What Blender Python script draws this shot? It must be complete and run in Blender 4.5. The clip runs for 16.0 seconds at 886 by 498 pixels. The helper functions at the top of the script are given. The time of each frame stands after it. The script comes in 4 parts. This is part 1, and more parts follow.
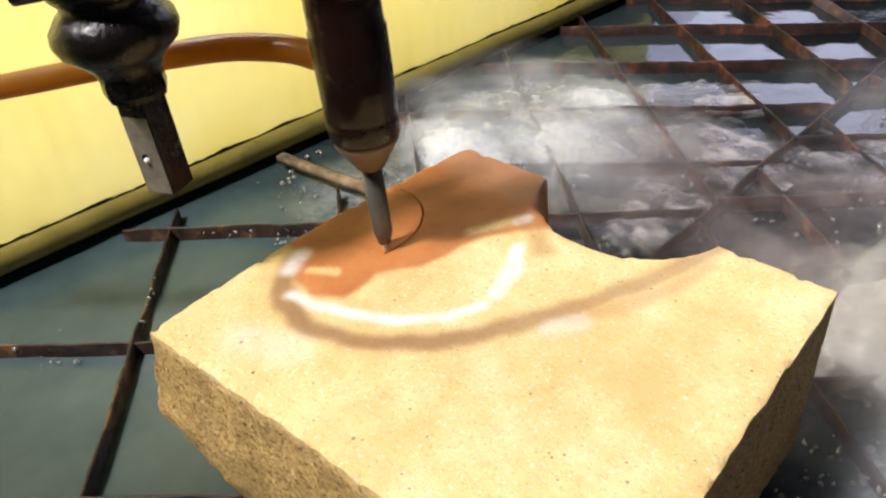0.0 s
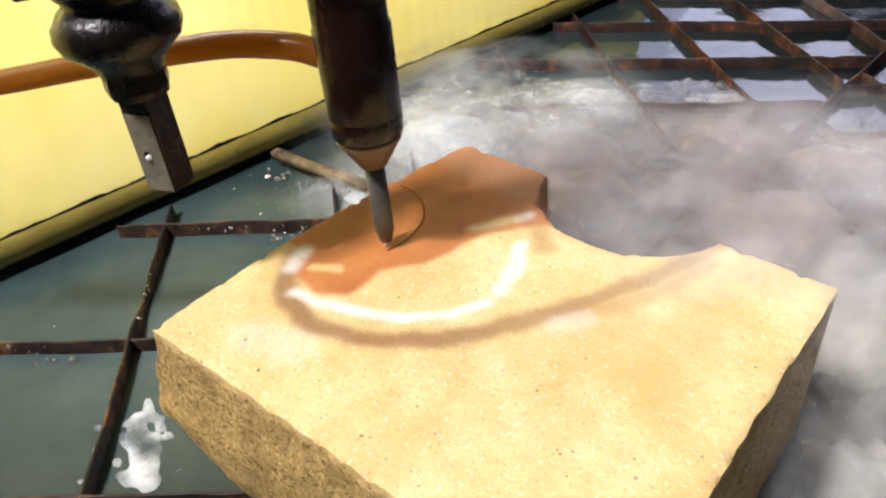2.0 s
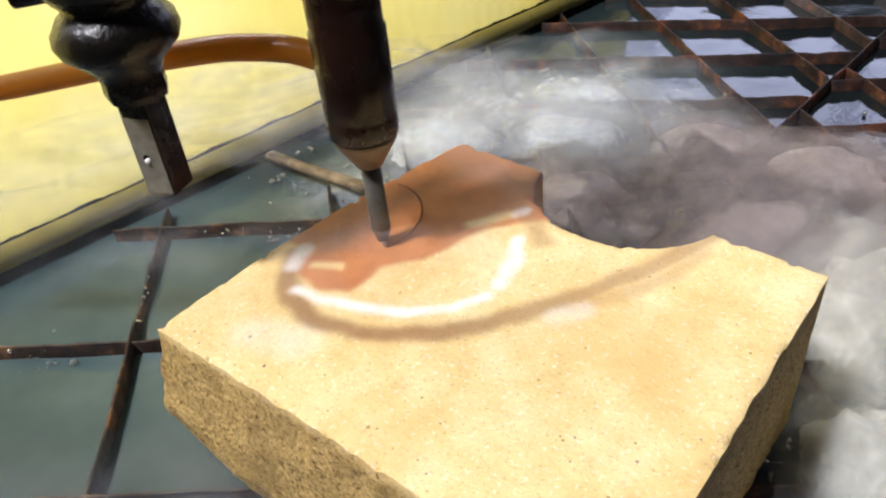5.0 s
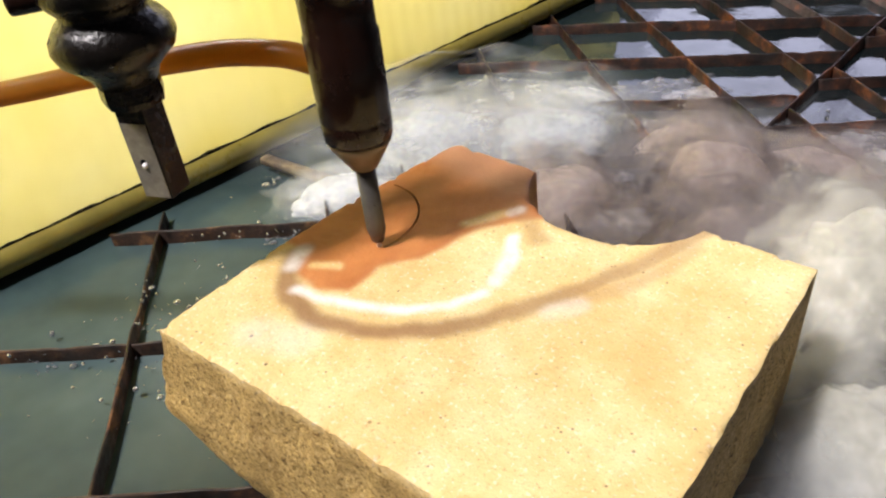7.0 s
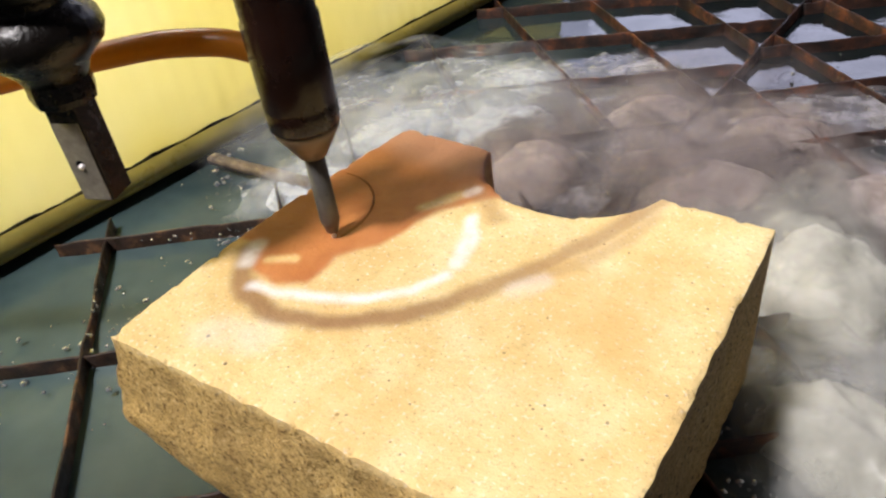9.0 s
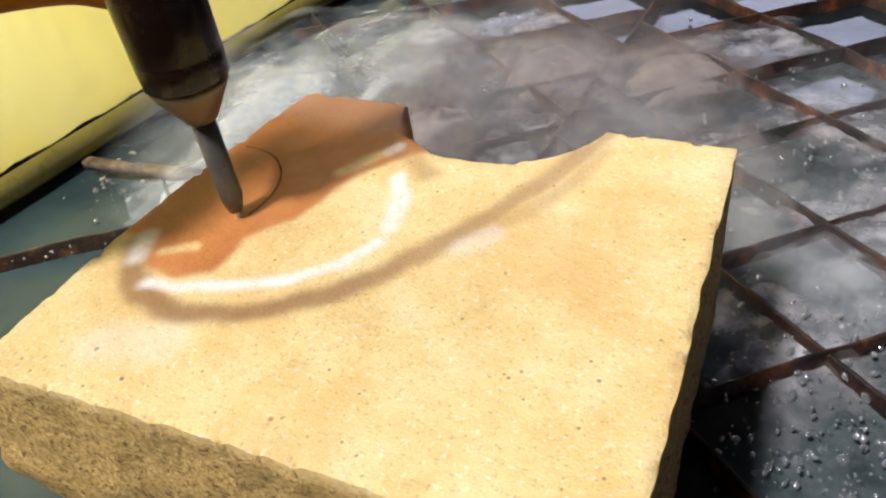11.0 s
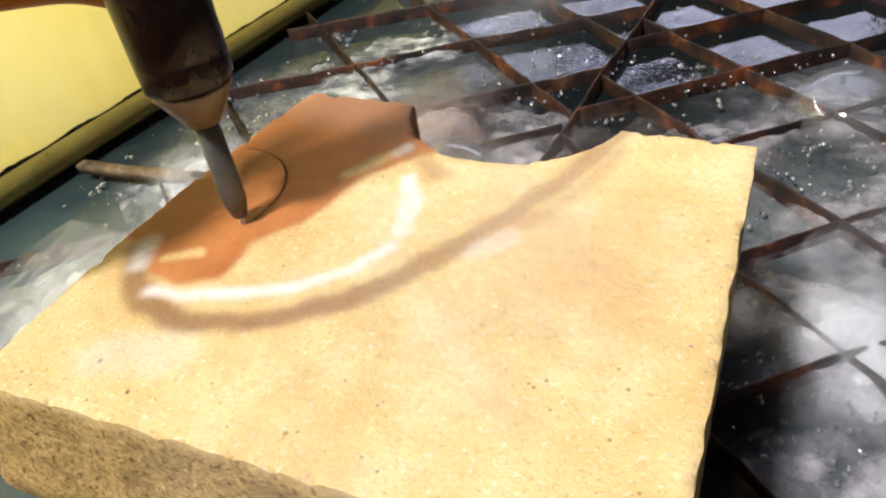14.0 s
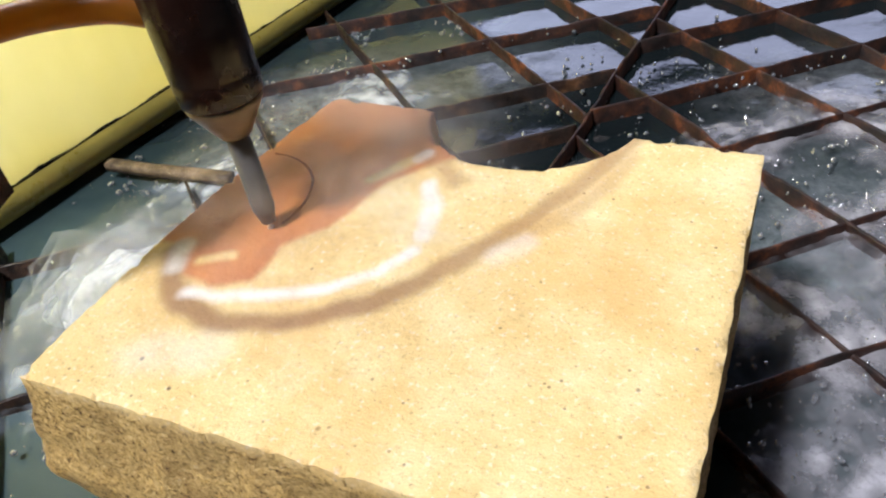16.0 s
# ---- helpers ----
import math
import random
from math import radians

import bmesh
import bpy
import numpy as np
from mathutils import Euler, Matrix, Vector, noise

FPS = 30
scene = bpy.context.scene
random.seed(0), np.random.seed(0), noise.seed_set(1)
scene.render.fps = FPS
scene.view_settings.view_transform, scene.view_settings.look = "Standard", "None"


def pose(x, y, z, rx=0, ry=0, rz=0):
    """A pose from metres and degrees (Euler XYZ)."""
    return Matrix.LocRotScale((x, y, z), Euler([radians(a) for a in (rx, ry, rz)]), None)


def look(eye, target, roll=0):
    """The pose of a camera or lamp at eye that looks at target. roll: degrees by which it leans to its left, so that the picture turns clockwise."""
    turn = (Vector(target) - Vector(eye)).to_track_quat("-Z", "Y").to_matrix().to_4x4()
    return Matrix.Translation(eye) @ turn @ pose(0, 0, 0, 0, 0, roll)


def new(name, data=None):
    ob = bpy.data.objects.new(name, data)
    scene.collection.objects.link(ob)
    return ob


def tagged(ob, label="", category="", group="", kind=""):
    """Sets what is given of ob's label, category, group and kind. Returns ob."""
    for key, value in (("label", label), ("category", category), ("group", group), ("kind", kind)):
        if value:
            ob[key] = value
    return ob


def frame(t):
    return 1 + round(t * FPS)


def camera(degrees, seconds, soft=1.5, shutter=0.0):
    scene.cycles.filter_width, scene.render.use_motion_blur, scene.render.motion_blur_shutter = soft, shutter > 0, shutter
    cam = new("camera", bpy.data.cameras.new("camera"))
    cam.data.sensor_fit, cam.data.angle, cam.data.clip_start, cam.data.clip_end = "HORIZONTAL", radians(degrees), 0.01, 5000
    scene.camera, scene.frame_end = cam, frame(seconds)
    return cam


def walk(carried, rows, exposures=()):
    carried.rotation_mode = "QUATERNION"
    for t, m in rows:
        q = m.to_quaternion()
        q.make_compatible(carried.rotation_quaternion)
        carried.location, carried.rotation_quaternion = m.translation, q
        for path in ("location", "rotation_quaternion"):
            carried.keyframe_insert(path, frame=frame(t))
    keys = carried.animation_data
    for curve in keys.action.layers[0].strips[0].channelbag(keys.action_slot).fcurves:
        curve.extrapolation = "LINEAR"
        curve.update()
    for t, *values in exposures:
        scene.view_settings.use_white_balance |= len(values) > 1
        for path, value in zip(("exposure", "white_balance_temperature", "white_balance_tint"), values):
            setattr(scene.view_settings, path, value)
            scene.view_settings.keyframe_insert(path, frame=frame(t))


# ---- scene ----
cam = camera(59.8, 16.0, soft=2.1, shutter=0.5)
PATH = [
    (0, (0.22720, -0.05493, 0.16930), (-1.0113, 0.9957, -0.9979), -7.19),
    (1.5, (0.22363, -0.05897, 0.17158), (-0.9856, 1.0094, -1.0101), -6.31),
    (2.5, (0.22231, -0.05952, 0.17024), (-0.9828, 1.0132, -1.0117), -6.58),
    (3.5, (0.22301, -0.06129, 0.16998), (-0.9803, 1.0170, -1.0087), -6.71),
    (6.5, (0.22550, -0.06965, 0.17463), (-0.9512, 1.0390, -1.0027), -6.84),
    (7, (0.22629, -0.07042, 0.17376), (-0.9525, 1.0403, -0.9995), -7.05),
    (7.5, (0.22724, -0.07182, 0.17514), (-0.9376, 1.0468, -1.0047), -7.22),
    (8, (0.22762, -0.07286, 0.17547), (-0.9184, 1.0601, -1.0091), -7.25),
    (8.5, (0.22688, -0.07134, 0.17312), (-0.9029, 1.0730, -1.0160), -7.84),
    (9, (0.22401, -0.06910, 0.16753), (-0.8676, 1.1024, -1.0308), -8.56),
    (9.5, (0.22130, -0.06598, 0.16163), (-0.8129, 1.1377, -1.0556), -9.73),
    (10, (0.21384, -0.06265, 0.14946), (-0.7403, 1.1947, -1.0789), -9.99),
    (12.5, (0.19197, -0.05373, 0.13171), (-0.6837, 1.2592, -1.0969), -10.30),
    (13.5, (0.19186, -0.05356, 0.13262), (-0.6921, 1.2513, -1.0986), -10.62),
    (14.5, (0.19032, -0.05614, 0.13440), (-0.6731, 1.2594, -1.1000), -10.07),
    (15, (0.19551, -0.05492, 0.14500), (-0.6956, 1.2024, -1.1298), -11.30),
    (15.6, (0.19567, -0.05788, 0.14136), (-0.7177, 1.2148, -1.1021), -11.45),
    (16, (0.19331, -0.06073, 0.14406), (-0.7034, 1.2175, -1.1058), -11.03),
]
walk(cam, [(t, look(eye, target, roll)) for t, eye, target, roll in PATH], ((0, 0.0, 6410, 15), (2, 0.0, 6360, 15), (3.0, -0.06, 5710, 13), (4.2, -0.06, 5760, 13), (6.3, 0.0, 6460, 15), (8.5, -0.08, 6460, 15), (9.5, -0.17, 6310, 14), (10.1, -0.18, 6210, 13), (12.4, -0.18, 6460, 11), (13.5, -0.09, 6460, 11), (14.2, -0.10, 6460, 15), (15, -0.10, 6210, 14), (16, -0.07, 5910, 13)))

# ---- world and light ----
scene.cycles.transparent_max_bounces = 32
world = bpy.data.worlds.new("workshop_air")
scene.world = world
world.use_nodes = True
world.node_tree.nodes["Background"].inputs[0].default_value = (0.50, 0.52, 0.62, 1)
world.node_tree.nodes["Background"].inputs[1].default_value = 0.10


def lamp(name, kind, m, power, colour, size, size_y=None):
    data = bpy.data.lights.new(name, kind)
    data.energy, data.color = power, colour
    if kind == "AREA":
        data.size = size
        if size_y:
            data.shape, data.size_y = "RECTANGLE", size_y
    ob = new(name, data)
    ob.matrix_world = m
    return ob


lamp("work_lamp", "AREA", look((-0.26, -0.80, 1.72), (0.05, 0.10, 0)), 54, (1.0, 0.965, 0.945), 0.24)
# unseen light added behind the splash screen to make the sheet glow
lamp("screen_backlight", "AREA", look((-1.15, 0.15, 0.55), (-0.2, 0.15, 0.03)), 80, (1.0, 0.935, 0.85), 1.3, 0.8)
lamp("window_light", "AREA", look((-0.55, 2.5, 0.88), (0, 0.2, 0)), 6.0, (0.70, 0.72, 1.0), 1.5, 0.46)


# ---- materials ----
class Mat:
    def __init__(self, name, rough=0.5, metal=0.0):
        self.m = bpy.data.materials.new(name)
        self.m.use_nodes = True
        self.t = self.m.node_tree
        self.b = self.t.nodes["Principled BSDF"]
        self.b.inputs["Roughness"].default_value = rough
        self.b.inputs["Metallic"].default_value = metal
        self.co = self.t.nodes.new("ShaderNodeTexCoord").outputs["Object"]

    def node(self, kind, **inputs):
        n = self.t.nodes.new(kind)
        for k, v in inputs.items():
            self.put(n, k, v)
        return n

    def put(self, n, key, v):
        key = int(key[1:]) if key[0] == "_" else key.replace("_", " ")
        if hasattr(v, "is_linked"):
            self.t.links.new(v, n.inputs[key])
        else:
            n.inputs[key].default_value = v

    def noise(self, scale, detail=5, rough=0.6, vec=None):
        return self.node("ShaderNodeTexNoise", Vector=vec or self.co, Scale=scale, Detail=detail, Roughness=rough).outputs["Fac"]

    def ramp(self, fac, *stops):
        n = self.node("ShaderNodeValToRGB", Fac=fac)
        e = n.color_ramp.elements
        while len(e) < len(stops):
            e.new(0.5)
        for i, (p, c) in enumerate(stops):
            e[i].position, e[i].color = p, (*c, 1) if len(c) == 3 else c
        return n.outputs["Color"]

    def mix(self, fac, a, b, how="MIX"):
        n = self.t.nodes.new("ShaderNodeMix")
        n.data_type, n.blend_type = "RGBA", how
        for i, v in ((0, fac), (6, a), (7, b)):
            if hasattr(v, "is_linked"):
                self.t.links.new(v, n.inputs[i])
            else:
                n.inputs[i].default_value = v if i == 0 else (*v, 1)
        return n.outputs[2]

    def math(self, op, a, b=0.5):
        n = self.node("ShaderNodeMath", _0=a, _1=b)
        n.operation = op
        return n.outputs[0]

    def set(self, **inputs):
        for k, v in inputs.items():
            self.put(self.b, k, v)
        return self

    def bump(self, height, strength=0.4, distance=0.001):
        self.set(Normal=self.node("ShaderNodeBump", Height=height, Strength=strength, Distance=distance).outputs[0])
        return self

    def attr(self, name):
        n = self.t.nodes.new("ShaderNodeAttribute")
        n.attribute_name = name
        return n.outputs["Fac"]


def stone_material():
    m = Mat("yellow_sandstone", 0.62)
    grain = m.noise(900, 4)
    blotch = m.noise(45, 5)
    patch = m.noise(16, 3)
    c = m.ramp(blotch, (0.30, (0.70, 0.47, 0.17)), (0.50, (0.78, 0.585, 0.26)), (0.75, (0.86, 0.72, 0.42)))
    c = m.mix(m.math("MULTIPLY", grain, 0.55), c, m.mix(0.5, c, (0.86, 0.70, 0.36)))
    c = m.mix(m.ramp(m.noise(620, 3, 0.7), (0.57, (0, 0, 0)), (0.72, (0.6, 0.6, 0.6))), c, (0.28, 0.165, 0.06))
    c = m.mix(m.ramp(m.noise(520, 2, 0.5, m.node("ShaderNodeVectorMath", _0=m.co, _1=(3.1, 1.7, 0)).outputs[0]), (0.59, (0, 0, 0)), (0.70, (0.45, 0.45, 0.45))), c, (0.92, 0.87, 0.74))
    pits = m.node("ShaderNodeTexVoronoi", Vector=m.co, Scale=62.0).outputs["Distance"]
    c = m.mix(m.ramp(pits, (0.035, (0.9, 0.9, 0.9)), (0.06, (0, 0, 0))), c, (0.12, 0.065, 0.03))
    small = m.node("ShaderNodeTexVoronoi", Vector=m.co, Scale=150.0).outputs["Distance"]
    c = m.mix(m.ramp(small, (0.05, (0.75, 0.75, 0.75)), (0.09, (0, 0, 0))), c, (0.22, 0.125, 0.05))
    c = m.mix(m.ramp(patch, (0.46, (0, 0, 0)), (0.68, (0.55, 0.55, 0.55))), c, (0.68, 0.41, 0.13))
    c = m.mix(m.ramp(m.noise(95, 6, 0.7), (0.56, (0, 0, 0)), (0.74, (0.45, 0.45, 0.45))), c, (0.52, 0.34, 0.11))
    # rough broken sides: darker crust with pits
    side = m.attr("side")
    crust = m.ramp(m.noise(560, 6, 0.78), (0.36, (0.07, 0.036, 0.012)), (0.43, (0.52, 0.32, 0.10)), (0.58, (0.76, 0.54, 0.205)), (0.72, (0.88, 0.74, 0.44)))
    crust = m.mix(m.ramp(m.noise(70, 4), (0.52, (0, 0, 0)), (0.74, (0.4, 0.4, 0.4))), crust, (0.40, 0.225, 0.07))
    c = m.mix(side, c, crust)
    # painted light: orange head shade, lighter pinkish corner, brown hose shade, bright ring
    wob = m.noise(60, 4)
    c = m.mix(m.math("MULTIPLY", m.attr("head_shade"), 0.94), c, m.ramp(wob, (0.3, (0.46, 0.125, 0.022)), (0.7, (0.60, 0.205, 0.050))))
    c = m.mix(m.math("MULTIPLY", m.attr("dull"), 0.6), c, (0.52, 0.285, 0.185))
    c = m.mix(m.math("MULTIPLY", m.attr("hose_shade"), 0.95), c, m.ramp(wob, (0.3, (0.29, 0.15, 0.055)), (0.7, (0.38, 0.22, 0.095))))
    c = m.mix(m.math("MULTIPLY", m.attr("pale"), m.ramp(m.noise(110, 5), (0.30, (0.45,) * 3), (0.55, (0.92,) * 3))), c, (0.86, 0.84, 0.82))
    h = m.math("ADD", m.math("MULTIPLY", m.noise(1400, 3), 0.35), m.noise(260, 6, 0.7))
    h = m.math("MULTIPLY", h, m.math("ADD", m.math("MULTIPLY", side, 0.9), 0.65))
    rough = m.math("SUBTRACT", 0.72, m.math("MULTIPLY", m.attr("head_shade"), 0.2))
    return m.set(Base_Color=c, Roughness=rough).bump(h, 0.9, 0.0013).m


def rust_material(name, dark, mid, bright):
    m = Mat(name, 0.6, 0.1)
    c = m.ramp(m.noise(48, 7, 0.7), (0.40, dark), (0.54, mid), (0.68, bright))
    c = m.mix(m.ramp(m.noise(420, 3), (0.6, (0, 0, 0)), (0.7, (0.6, 0.6, 0.6))), c, dark)
    return m.set(Base_Color=c, Roughness=m.ramp(m.noise(90, 3), (0.3, (0.35,) * 3), (0.7, (0.8,) * 3))).bump(m.noise(500, 5), 0.6, 0.0008).m


def simple(name, colour, rough, metal=0.0, vary=0.25, scale=60, bump=0.2, coat=0.0, shine=0.5):
    m = Mat(name, rough, metal)
    m.set(Specular_IOR_Level=shine)
    lo = tuple(x * (1 - vary) for x in colour)
    hi = tuple(min(1, x * (1 + vary)) for x in colour)
    m.set(Base_Color=m.ramp(m.noise(scale, 6), (0.3, lo), (0.7, hi)), Coat_Weight=coat)
    m.set(Roughness=m.ramp(m.noise(scale * 1.7, 4), (0.3, (rough * 0.75,) * 3), (0.7, (min(1, rough * 1.3),) * 3)))
    return m.bump(m.noise(scale * 8, 4), bump, 0.0006).m


def water_material():
    m = Mat("murky_water", 0.04)
    c = m.ramp(m.noise(9, 4), (0.3, (0.005, 0.009, 0.010)), (0.8, (0.016, 0.022, 0.024)))
    milky = m.ramp(m.noise(9, 4), (0.3, (0.034, 0.058, 0.063)), (0.55, (0.060, 0.094, 0.097)), (0.8, (0.098, 0.136, 0.134)))
    c = m.mix(m.attr("milk"), c, milky)
    h = m.math("ADD", m.noise(38, 3), m.math("MULTIPLY", m.noise(150, 4), 0.4))
    lace = m.ramp(m.noise(75, 8, 0.72), (0.34, (0.1, 0.1, 0.1)), (0.66, (1, 1, 1)))
    froth = m.math("MULTIPLY", m.attr("froth"), lace)
    c = m.mix(froth, c, (0.62, 0.66, 0.70))
    return m.set(Base_Color=c, IOR=1.33, Roughness=m.math("ADD", m.math("MULTIPLY", froth, 0.3), 0.04)).bump(h, 0.16, 0.0018).m


def foam_material(name, a, b, pore, rough=0.5):
    """Churned froth: soft broad patches, fine bubbles and dark pores."""
    m = Mat(name, rough)
    c = m.ramp(m.noise(30, 4), (0.3, a), (0.66, b))
    c = m.mix(m.ramp(m.noise(210, 5, 0.65), (0.54, (0, 0, 0)), (0.72, (0.55,) * 3)), c, pore)
    c = m.mix(m.ramp(m.noise(420, 3, 0.6), (0.64, (0, 0, 0)), (0.74, (0.6,) * 3)), c, (0.86, 0.87, 0.90))
    m.set(Base_Color=c, Subsurface_Weight=0.7, Subsurface_Radius=(0.02, 0.02, 0.02), Subsurface_Scale=1.0)
    return m.bump(m.math("ADD", m.noise(120, 4, 0.6), m.math("MULTIPLY", m.noise(700, 3), 0.35)), 0.20, 0.002).m


def film_material(name, clear, gloss):
    """Thin wet film: mostly clear, a little milky, with a hard shine."""
    m = Mat(name)
    c = m.ramp(m.noise(120, 4), (0.3, (0.30, 0.33, 0.35)), (0.7, (0.66, 0.69, 0.73)))
    milk = m.node("ShaderNodeBsdfDiffuse", Color=c)
    open_part = m.node("ShaderNodeBsdfTransparent", Color=(0.97, 0.98, 0.98, 1))
    shine = m.node("ShaderNodeBsdfGlossy", Roughness=0.06, Color=(1, 1, 1, 1))
    body = m.node("ShaderNodeMixShader", Fac=clear, _1=milk.outputs[0], _2=open_part.outputs[0])
    both = m.node("ShaderNodeMixShader", Fac=gloss, _1=body.outputs[0], _2=shine.outputs[0])
    m.t.links.new(both.outputs[0], m.t.nodes["Material Output"].inputs[0])
    return m.m


def sheet_material():
    m = Mat("yellow_twinwall_plastic", 0.22)
    c = m.ramp(m.noise(6, 4), (0.3, (0.88, 0.81, 0.38)), (0.7, (0.93, 0.90, 0.62)))
    m.set(Base_Color=c, Roughness=0.25, Transmission_Weight=0.0)
    m.bump(m.noise(25, 3), 0.1, 0.001)
    glow = m.node("ShaderNodeBsdfTranslucent", Color=c)
    both = m.node("ShaderNodeMixShader", Fac=0.5, _1=m.b.outputs[0], _2=glow.outputs[0])
    m.t.links.new(both.outputs[0], m.t.nodes["Material Output"].inputs[0])
    return m.m


def mist_material(name, colour, dense):
    """Fine airborne droplets: scatters light and lets the rest through."""
    m = Mat(name, 0.9)
    glow = m.node("ShaderNodeBsdfTranslucent", Color=(*colour, 1))
    flat = m.node("ShaderNodeBsdfDiffuse", Color=(*colour, 1))
    both = m.node("ShaderNodeMixShader", Fac=0.45, _1=flat.outputs[0], _2=glow.outputs[0])
    wisps = m.ramp(m.noise(34, 7, 0.66), (0.36, (0.06,) * 3), (0.62, (1.0,) * 3))
    fac = m.math("MULTIPLY", m.math("MULTIPLY", m.attr("thick"), wisps), dense)
    clear = m.node("ShaderNodeBsdfTransparent")
    out = m.node("ShaderNodeMixShader", Fac=fac, _1=clear.outputs[0], _2=both.outputs[0])
    m.t.links.new(out.outputs[0], m.t.nodes["Material Output"].inputs[0])
    return m.m


def scum_material(name, low, high, pore):
    """Torn froth lying on the water: bubbly patches with gaps between them."""
    m = Mat(name, 0.35)
    c = m.ramp(m.noise(60, 5, 0.65), (0.35, low), (0.62, high))
    c = m.mix(m.ramp(m.noise(330, 4, 0.65), (0.55, (0, 0, 0)), (0.70, (0.6,) * 3)), c, pore)
    m.set(Base_Color=c).bump(m.noise(380, 4), 0.5, 0.0012)
    gaps = m.ramp(m.noise(48, 6, 0.62), (0.36, (0.18,) * 3), (0.56, (1.0,) * 3))
    clear = m.node("ShaderNodeBsdfTransparent")
    out = m.node("ShaderNodeMixShader", Fac=m.math("MULTIPLY", m.attr("thick"), gaps), _1=clear.outputs[0], _2=m.b.outputs[0])
    m.t.links.new(out.outputs[0], m.t.nodes["Material Output"].inputs[0])
    return m.m


STONE = stone_material()
RUST = rust_material("rusty_steel", (0.010, 0.0065, 0.0045), (0.036, 0.017, 0.009), (0.17, 0.080, 0.032))
RED_RUST = rust_material("red_rusty_steel", (0.010, 0.006, 0.005), (0.048, 0.018, 0.010), (0.22, 0.066, 0.017))
TAN_RUST = rust_material("scaled_tan_steel", (0.06, 0.04, 0.022), (0.17, 0.12, 0.07), (0.34, 0.26, 0.17))
WATER = water_material()
FOAM = foam_material("white_foam", (0.66, 0.71, 0.75), (0.88, 0.90, 0.92), (0.48, 0.55, 0.58))
GREY_FOAM = foam_material("lilac_grey_foam", (0.36, 0.305, 0.28), (0.54, 0.47, 0.43), (0.19, 0.125, 0.11))
MILKY_FOAM = foam_material("milky_green_froth", (0.58, 0.57, 0.49), (0.74, 0.73, 0.66), (0.42, 0.41, 0.35), 0.35)
FILM = film_material("bubble_froth", 0.72, 0.22)
THIN_FILM = film_material("bubble_film", 0.86, 0.06)
DROPS = film_material("glint_drops", 0.4, 0.55)
SHEET = sheet_material()
RAIL = simple("olive_plastic", (0.32, 0.265, 0.062), 0.32, vary=0.2, scale=30)
BLACK = simple("wet_black_steel", (0.006, 0.0045, 0.0035), 0.27, 0.0, vary=0.5, bump=0.6, shine=0.36)
BROWN = simple("wet_bronze", (0.012, 0.0045, 0.0028), 0.24, 0.0, vary=0.35, shine=0.32)
CONE = simple("bronze_nut", (0.13, 0.095, 0.060), 0.36, 0.2, vary=0.2)
CARBIDE = simple("grey_carbide", (0.10, 0.095, 0.09), 0.36, 0.3, vary=0.15, scale=200)
FACE_GREY = simple("bar_face_grey", (0.34, 0.31, 0.26), 0.42, 0.5, vary=0.35, scale=160)


def hose_material():
    m = Mat("amber_hose_plastic", 0.28)
    c = m.ramp(m.noise(45, 5), (0.3, (0.17, 0.066, 0.007)), (0.7, (0.28, 0.125, 0.018)))
    m.set(Base_Color=c)
    glow = m.node("ShaderNodeBsdfTranslucent", Color=(0.80, 0.42, 0.06, 1))
    both = m.node("ShaderNodeMixShader", Fac=0.38, _1=m.b.outputs[0], _2=glow.outputs[0])
    m.t.links.new(both.outputs[0], m.t.nodes["Material Output"].inputs[0])
    return m.m


AMBER = hose_material()
JET = simple("white_jet_water", (0.9, 0.86, 0.86), 0.2, vary=0.05)
GREY_MIST = mist_material("grit_laden_mist", (0.66, 0.575, 0.54), 0.46)
WHITE_MIST = mist_material("white_mist", (0.88, 0.91, 0.94), 0.50)
MILKY_MIST = mist_material("milky_mist", (0.80, 0.80, 0.74), 0.50)
SCUM = scum_material("lilac_scum", (0.26, 0.255, 0.275), (0.54, 0.53, 0.56), (0.14, 0.12, 0.12))
PALE_SCUM = scum_material("pale_scum", (0.42, 0.49, 0.53), (0.74, 0.79, 0.83), (0.28, 0.34, 0.37))
THIN_MIST = mist_material("thin_mist", (0.86, 0.88, 0.93), 0.34)
HAZE = mist_material("lilac_haze", (0.60, 0.52, 0.52), 0.27)
FAINT_MIST = mist_material("faint_mist", (0.90, 0.88, 0.88), 0.15)
LOW_MIST = mist_material("low_mist", (0.86, 0.90, 0.96), 0.17)
TANK = simple("painted_tank_steel", (0.16, 0.17, 0.15), 0.6, vary=0.3, scale=8)
CONCRETE = simple("grey_concrete", (0.30, 0.29, 0.27), 0.8, vary=0.2, scale=5)
PLASTER = simple("grey_plaster", (0.07, 0.07, 0.078), 0.85, vary=0.12, scale=3)


def glow_material(name, colour, strength):
    m = Mat(name)
    e = m.node("ShaderNodeEmission", Color=(*colour, 1), Strength=strength)
    m.t.links.new(e.outputs[0], m.t.nodes["Material Output"].inputs[0])
    return m.m


DAYLIGHT = glow_material("window_daylight", (0.78, 0.83, 1.0), 2.2)


# ---- mesh helpers ----
def link(name, bm, material, parent=None, label="", smooth=True):
    me = bpy.data.meshes.new(name)
    bm.to_mesh(me)
    bm.free()
    return link_mesh(name, me, material, parent, label, smooth)


def link_mesh(name, me, material, parent=None, label="", smooth=True):
    me.materials.append(material)
    me.polygons.foreach_set("use_smooth", [smooth] * len(me.polygons))
    ob = new(name, me)
    if parent:
        ob.parent = parent
    if label:
        ob["label"] = label
    return ob


def part(name, bm, material, parent, label="", smooth=True):
    return link(name, bm, material, parent, label, smooth)


